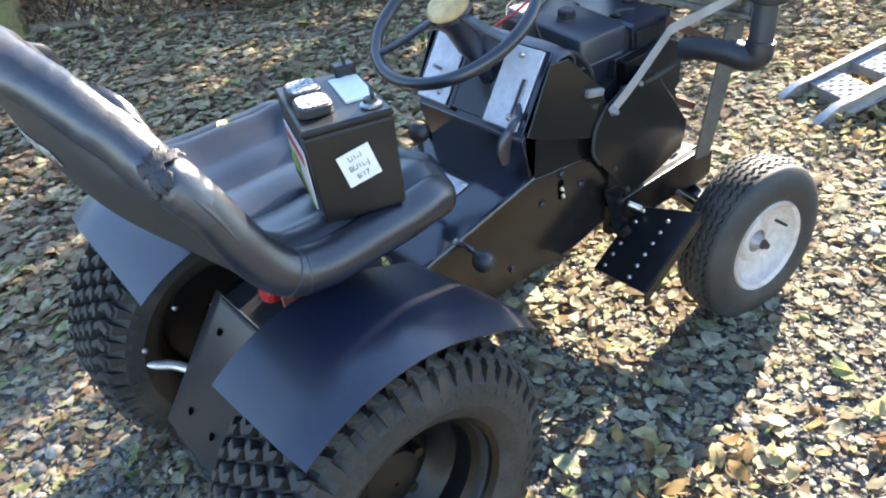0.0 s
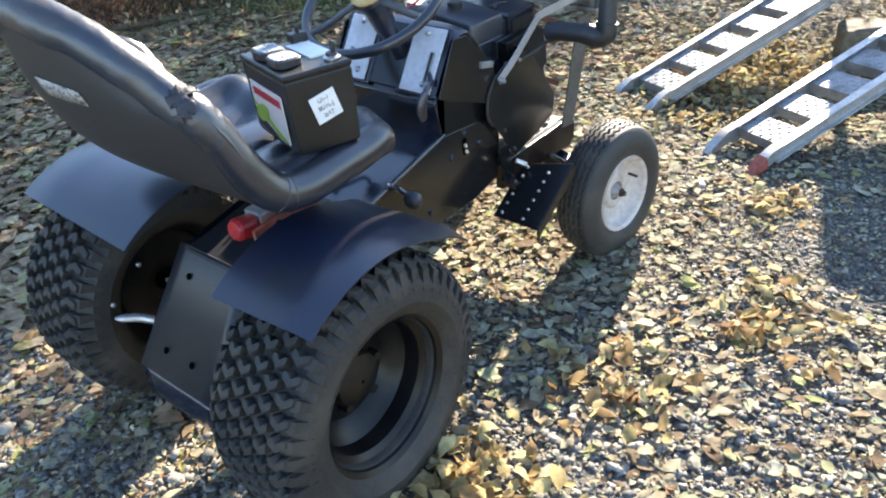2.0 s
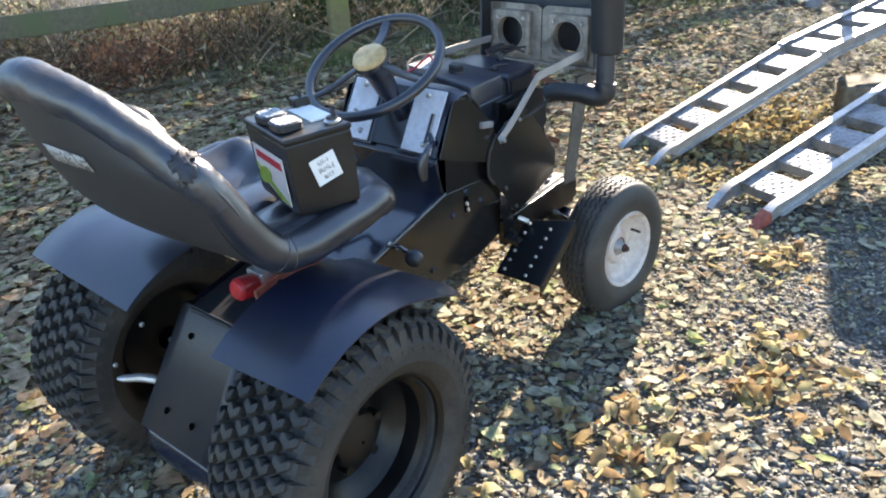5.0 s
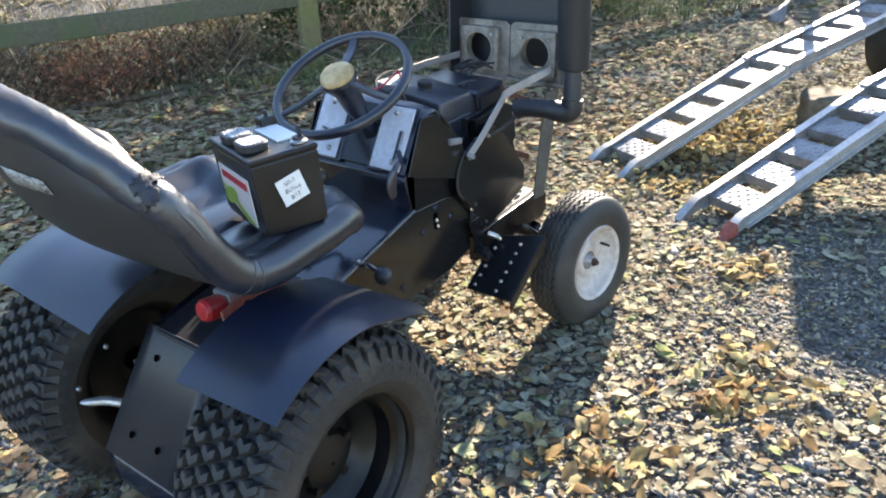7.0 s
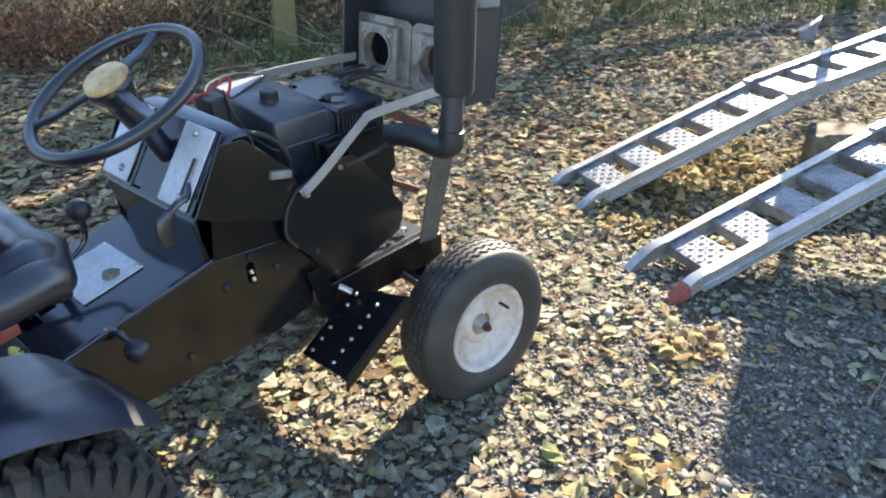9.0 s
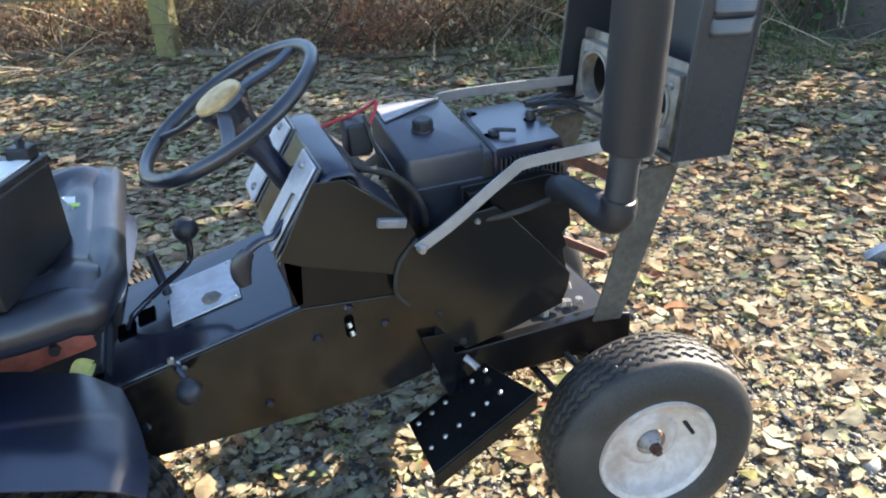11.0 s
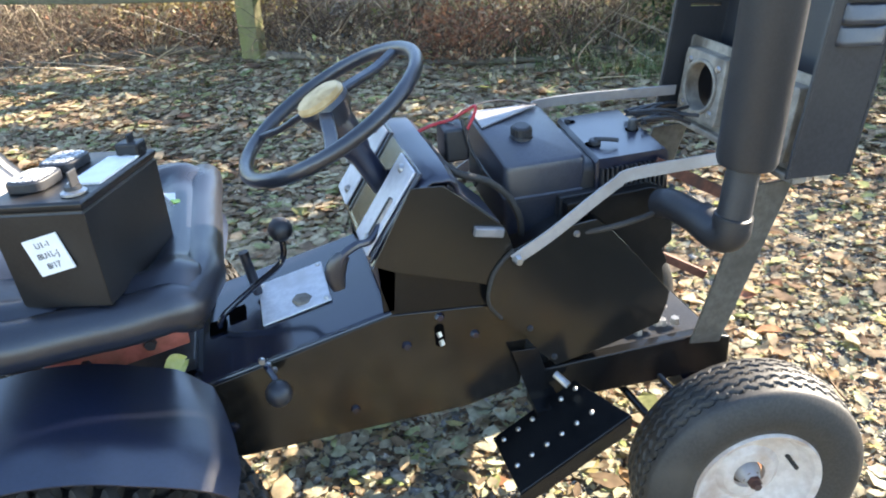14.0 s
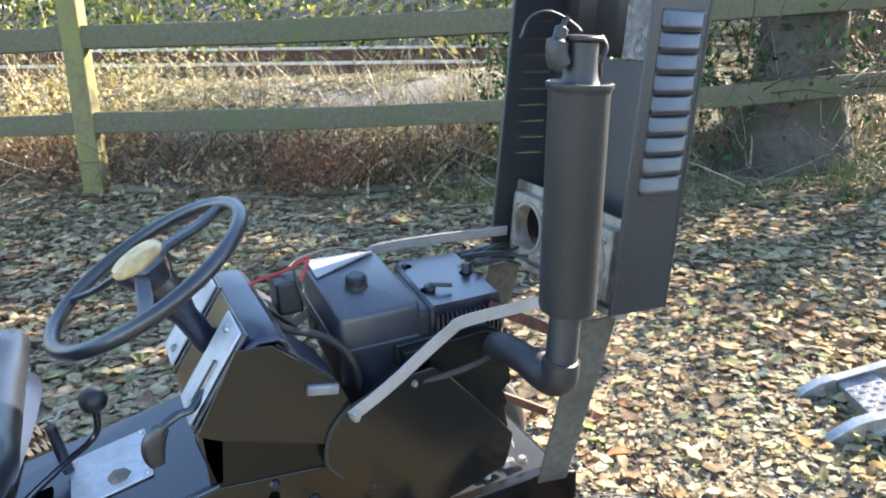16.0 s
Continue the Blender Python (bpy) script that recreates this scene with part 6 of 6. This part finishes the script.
def stalks(name, roots, n, length, lean, material, label, category, r=0.003, segs=6, droop=0.5, parent=None):
    """Thin bent stalks as three-sided rods."""
    idx = RNG.integers(0, len(roots), n)
    root = roots[idx]
    yaw = RNG.uniform(0, math.tau, n)
    L = length * RNG.uniform(0.45, 1.25, n)
    lean_a = np.abs(RNG.normal(lean, 0.35, n))
    t = np.linspace(0, 1, segs)
    ang = lean_a[:, None] + droop * RNG.uniform(0.3, 1.6, n)[:, None] * t[None] ** 1.5 * 2
    dx = np.cumsum(np.sin(ang) * (L / segs)[:, None], 1)
    dz = np.cumsum(np.cos(ang) * (L / segs)[:, None], 1)
    wob = np.cumsum(RNG.normal(0, 0.02, (n, segs)), 1) * L[:, None]
    cx = root[:, 0, None] + dx * np.cos(yaw)[:, None] - wob * np.sin(yaw)[:, None]
    cy = root[:, 1, None] + dx * np.sin(yaw)[:, None] + wob * np.cos(yaw)[:, None]
    cz = np.maximum(root[:, 2, None] + dz, ground_z(cx, cy) + 0.01)
    rad = r * RNG.uniform(0.5, 1.5, n)[:, None] * (1 - 0.75 * t)[None]
    V = np.empty((n, segs, 3, 3))
    for k in range(3):
        a = k * math.tau / 3
        V[:, :, k, 0] = cx + rad * np.cos(a + yaw[:, None])
        V[:, :, k, 1] = cy + rad * np.sin(a + yaw[:, None])
        V[:, :, k, 2] = cz + rad * math.sin(a * 2) * 0.7
    f = []
    for i in range(segs - 1):
        for k in range(3):
            f.append((3 * i + k, 3 * i + (k + 1) % 3, 3 * i + 3 + (k + 1) % 3, 3 * i + 3 + k))
    F = np.array(f)[None] + (np.arange(n) * segs * 3)[:, None, None]
    return raw(name, V.reshape(-1, 3), F.reshape(-1, 4), material, label, category, "stuff", parent), np.stack([cx[:, -2], cy[:, -2], cz[:, -2]], -1)


def blades(name, roots, n, length, material, label, width=0.006):
    """Grass blades: tapering bent strips."""
    idx = RNG.integers(0, len(roots), n)
    root = roots[idx] + np.concatenate([RNG.normal(0, 0.07, (n, 2)), np.zeros((n, 1))], 1)
    yaw, L = RNG.uniform(0, math.tau, n), length * RNG.uniform(0.5, 1.3, n)
    t = np.linspace(0, 1, 5)
    ang = RNG.uniform(0.05, 0.5, n)[:, None] + RNG.uniform(0.2, 1.7, n)[:, None] * t[None] ** 1.4
    dx = np.cumsum(np.sin(ang) * (L / 5)[:, None], 1) - np.sin(ang[:, :1]) * (L / 5)[:, None]
    dz = np.cumsum(np.cos(ang) * (L / 5)[:, None], 1) - np.cos(ang[:, :1]) * (L / 5)[:, None]
    w = width * RNG.uniform(0.5, 1.4, n)[:, None] * (1 - 0.92 * t)[None]
    V = np.empty((n, 5, 2, 3))
    for k, s in ((0, -0.5), (1, 0.5)):
        V[:, :, k, 0] = root[:, 0, None] + dx * np.cos(yaw)[:, None] - s * w * np.sin(yaw)[:, None]
        V[:, :, k, 1] = root[:, 1, None] + dx * np.sin(yaw)[:, None] + s * w * np.cos(yaw)[:, None]
        V[:, :, k, 2] = root[:, 2, None] + dz
    F = np.array([(2 * i, 2 * i + 1, 2 * i + 3, 2 * i + 2) for i in range(4)])[None] + (np.arange(n) * 10)[:, None, None]
    raw(name, V.reshape(-1, 3), F.reshape(-1, 4), material, label, "grass")


def roots_along(n, s0, s1, d0, d1):
    s, d = RNG.uniform(s0, s1, n), RNG.uniform(d0, d1, n)
    x = FENCE_A[0] + FENCE_DIR[0] * s + FENCE_N[0] * d
    y = FENCE_A[1] + FENCE_DIR[1] * s + FENCE_N[1] * d
    return np.stack([x, y, ground_z(x, y)], -1)


def foliage(name, centres, spread, n, size, material, label, category, kind="stuff", parent=None):
    """Many small separate leaves round the given centres."""
    idx = RNG.integers(0, len(centres), n)
    p = centres[idx] + RNG.normal(0, 1, (n, 3)) * spread
    V, F = leaves(p[:, 0], p[:, 1], p[:, 2], size * RNG.uniform(0.6, 1.4, n), 0.9, 0.4, True)
    return raw(name, V, F, material, label, category, kind, parent)


def leaf_clumps():
    """Heaps of brighter fallen leaves by the rear wheel and between the ramps."""
    xs, ys = [], []
    for cx, cy, sp, n in ((0.13, -0.5, 0.09, 150), (0.55, -0.62, 0.1, 60), (1.02, -0.86, 0.12, 90), (2.75, -0.12, 0.16, 260), (3.05, -0.32, 0.18, 260), (2.35, -0.2, 0.12, 90), (1.6, -0.72, 0.1, 50)):
        xs.append(RNG.normal(cx, sp, n))
        ys.append(RNG.normal(cy, sp, n))
    x, y = np.concatenate(xs), np.concatenate(ys)
    V, F = leaves(x, y, ground_z(x, y) + RNG.uniform(0.004, 0.03, len(x)), RNG.uniform(0.03, 0.065, len(x)), 0.35, 0.8)
    raw("leaf_clumps", V, F, ORANGELEAF, "heaps of yellow and orange leaves on the gravel", "leaves")


leaf_clumps()
leaf_cover()
gravel()
stalks("bramble_scrub", roots_along(700, -7, 2.4, -0.1, 1.1), 6000, 0.62, 0.8, DARKTWIGS, "tangled dry brown bramble stems under the fence", "scrub", 0.0035)
stalks("hedge_stems", roots_along(240, 2.9, 9, 0.5, 1.6), 700, 0.8, 0.6, TWIGS, "tangled bare stems round the tree", "scrub", 0.004)
stalks("tall_dry_stalks", roots_along(400, -7, 9, 0.4, 2.8), 1700, 0.9, 0.35, TWIGS, "pale dry stalks leaning beyond the fence", "scrub", 0.0035, 6, 0.35)
stalks("small_twigs", np.array([(a, b, 0.012) for a, b in zip(RNG.uniform(-0.8, 3.2, 40), RNG.uniform(-1.6, 1.4, 40))]), 46, 0.16, 1.5, TWIGS, "thin dry twigs among the leaves on the drive", "twigs", 0.003, 6, 0.02)
stalks("fallen_sticks", roots_along(120, -6, 5, -0.3, 0.5), 300, 0.8, 1.45, TWIGS, "fallen sticks lying along the bank", "sticks", 0.007, 6, 0.05)
blades("verge_grass", roots_along(220, 1.7, 9, -0.35, 0.8), 6000, 0.25, GRASS, "rough grey-green and straw grass along the fence foot", 0.005)
blades("drive_grass", roots_along(60, -2, 6, -1.5, -0.2), 2400, 0.09, GRASS, "short green grass tufts among the leaves", 0.004)
blades("far_grass", roots_along(420, -8, 12, 0.6, 3.6), 13000, 0.32, STRAW, "pale straw grass round the rails", 0.006)
blades("bank_grass", roots_along(500, -10, 16, 5.0, 9.5), 14000, 0.5, STRAW, "dry pale grass on the bank behind the rails", 0.01)
foliage("dead_bracken", np.concatenate([roots_along(12, 1.15, 1.9, -0.05, 0.35), roots_along(5, -1.6, -0.4, 0.1, 0.5)]) + np.array([0, 0, 0.2]), np.array([0.13, 0.13, 0.1]), 1500, 0.035, BRACKEN, "rust-red dead bracken fronds under the fence", "bracken")
foliage("scrub_leaves", roots_along(120, -7, 2.6, -0.05, 0.9) + np.array([0, 0, 0.06]), np.array([0.2, 0.2, 0.06]), 4500, 0.04, LEAFTAN, "brown leaves caught among the bramble stems", "leaves")
foliage("hedge_leaves", roots_along(70, -8, 0.5, 0.9, 2.7) + np.array([0, 0, 0.2]), np.array([0.25, 0.25, 0.14]), 6500, 0.045, HEDGE, "sunlit yellow-green undergrowth leaves", "undergrowth")
foliage("low_undergrowth", roots_along(46, 0.4, 3.0, 0.7, 1.9) + np.array([0, 0, 0.06]), np.array([0.16, 0.16, 0.08]), 3800, 0.045, HEDGE, "low sunlit undergrowth leaves before the rails", "undergrowth")
stalks("bramble_arches", roots_along(160, -4, 3.2, 0.3, 2.2), 900, 0.8, 1.0, TWIGS, "pale thin bramble stems arching before the rails", "scrub", 0.0035, 7, 0.7)
foliage("ivy_bush", np.concatenate([roots_along(8, 2.5, 3.2, 0.5, 1.2), roots_along(8, 3.2, 4.2, 1.0, 1.6)]) + np.array([0, 0, 0.5]), np.array([0.17, 0.17, 0.26]), 5200, 0.05, IVY, "dark green ivy bush beside the fence", "bush")


def fallen_log(s0, s1, d0, d1, r, label):
    """A thin trunk lying along the foot of the fence."""
    pts = []
    for k in range(7):
        f = k / 6
        q = FENCE_A + FENCE_DIR * (s0 + (s1 - s0) * f) + FENCE_N * (d0 + (d1 - d0) * f + 0.05 * math.sin(4 * f + r * 90) + 0.03 * math.sin(13 * f + r * 40))
        pts.append((q[0], q[1], float(ground_z(q[0], q[1])) + r * 0.8 + 0.02 * math.sin(9 * f + 1)))
    path = smooth_path(pts, 5)
    solid("fallen_log", Shape().tube(path, [r * (1 - 0.45 * k / (len(path) - 1)) * (1 + 0.16 * math.sin(k * 1.9) + 0.1 * math.sin(k * 4.3)) for k in range(len(path))], 12), BRANCH, label, "log", "logs along the fence")


fallen_log(0.1, 2.1, -0.05, 0.12, 0.03, "long grey fallen branch lying under the fence rails")
fallen_log(1.9, 0.9, -0.16, -0.1, 0.02, "short mossy fallen branch among the leaves")
fallen_log(-2.6, -0.3, -0.1, 0.1, 0.05, "brown fallen branch along the fence foot")
fallen_log(2.2, 3.4, 0.25, 0.4, 0.035, "bare fallen branch in the verge grass")


def tree(name, x, y, r, h, crown, spread, n, label, leaf=0.09):
    z = float(ground_z(x, y))
    t = thing(name, label, "tree", (x, y, z))
    rings = []
    for k in range(14):
        f = k / 13
        rr = r * (1.0 - 0.55 * f) * (1 + 0.55 * max(0, 0.12 - f) / 0.12)
        rings.append([Vector((0.15 * math.sin(2.2 * f) + rr * math.cos(a) * (1 + 0.14 * noise.noise(Vector((math.cos(a) * 2, math.sin(a) * 2, f * 3)))), rr * math.sin(a) * (1 + 0.14 * noise.noise(Vector((math.sin(a) * 2, math.cos(a), f * 3)))), -0.1 + f * h)) for a in [q * math.tau / 20 for q in range(20)]])
    part("trunk", Shape().loft(rings), BARK, t)
    rnd = random.Random(int(x * 100 + y * 10))
    ends = []
    for k in range(9):
        a = k * 2.4
        z0 = h * (0.35 + 0.06 * k)
        e = Vector((spread * rnd.uniform(0.5, 1.0) * math.cos(a), spread * rnd.uniform(0.5, 1.0) * math.sin(a), crown + rnd.uniform(-0.8, 1.2)))
        p0 = Vector((0.1, 0, z0))
        path = smooth_path([p0, p0.lerp(e, 0.5) + Vector((0, 0, 0.3)), e], 5)
        part("limb", Shape().tube(path, [r * 0.3 * (1 - 0.85 * q / (len(path) - 1)) for q in range(len(path))], 8), BARK, t)
        ends += [path[5], path[8], e]
    C = np.array([tuple(e) for e in ends])
    foliage("crown", C, np.array([0.44, 0.44, 0.36]), n, leaf, BUSH, "", "", "", t)
    return t


tree("tree", 4.76, 2.2, 0.3, 5.0, 4.2, 1.7, 2600, "old dark tree trunk behind the fence with a thin autumn crown")
# unseen tree, added sunward so its crown dapples the seat and rear ground
tree("tree", 7.35, 3.3, 0.24, 5.2, 4.6, 0.85, 3200, "unseen tree with a yellow-green crown, added to shade the tractor seat", 0.12)
foliage("trunk_ivy", np.array([(4.75, 2.05, 0.9 + 0.3 * k) for k in range(6)]), np.array([0.25, 0.25, 0.2]), 500, 0.05, IVY, "dark ivy about the tree trunk", "ivy")
foliage("ivy_hedge", roots_along(150, 3.1, 9.5, 0.35, 1.7) + np.stack([np.zeros(150), np.zeros(150), RNG.uniform(0.1, 1.9, 150)], -1), np.array([0.24, 0.24, 0.22]), 9000, 0.055, IVY, "dark ivy and hedge leaves massed round the old tree", "hedge")
stalks("hedge_branches", roots_along(80, 3.0, 9.0, 0.25, 1.4) + np.array([0, 0, 0.5]), 420, 1.3, 0.9, DARKTWIGS, "bare brown hedge branches about the tree", "branches", 0.006)
# leaf mass above the view, added to keep sun off the fence litter
foliage("shade_boughs", np.array([(4.3 + 0.42 * k, 3.0 + 0.24 * k + 0.7 * (k % 3), 2.1 + 0.22 * k) for k in range(9)]), np.array([0.42, 0.42, 0.26]), 3600, 0.1, BUSH, "unseen autumn boughs added to shade the litter by the fence", "boughs")
foliage("yellow_bush", roots_along(12, -1.3, -0.1, 0.5, 1.2) + np.array([0, 0, 0.35]), np.array([0.2, 0.2, 0.16]), 1300, 0.045, YELLOWBUSH, "sunlit yellow bush behind the fence", "bush")
stalks("dead_branches", roots_along(40, 5.0, 9.0, 0.2, 1.2) + np.array([0, 0, 0.4]), 160, 1.2, 1.0, TWIGS, "bare pale branches hanging by the tree", "branches", 0.006)
# far woodland on the bank
def wood_row(off, n, up, step):
    out = []
    for k in range(n):
        q = fence_xy(-14 + step * k) + FENCE_N * (off + 1.2 * math.sin(k * 1.7))
        out.append((q[0], q[1], float(ground_z(q[0], q[1])) + up * (0.4 + (k % 4) / 3)))
    return np.array(out)


foliage("bank_scrub", wood_row(6.5, 60, 0.4, 0.5), np.array([0.6, 0.6, 0.25]), 22000, 0.1, BUSH, "green and yellow autumn scrub on the bank beyond the rails", "scrub")
foliage("woodland_edge", wood_row(10.5, 64, 0.9, 0.5), np.array([0.8, 0.8, 0.45]), 22000, 0.15, BUSH, "distant woodland edge in autumn colour", "woodland")
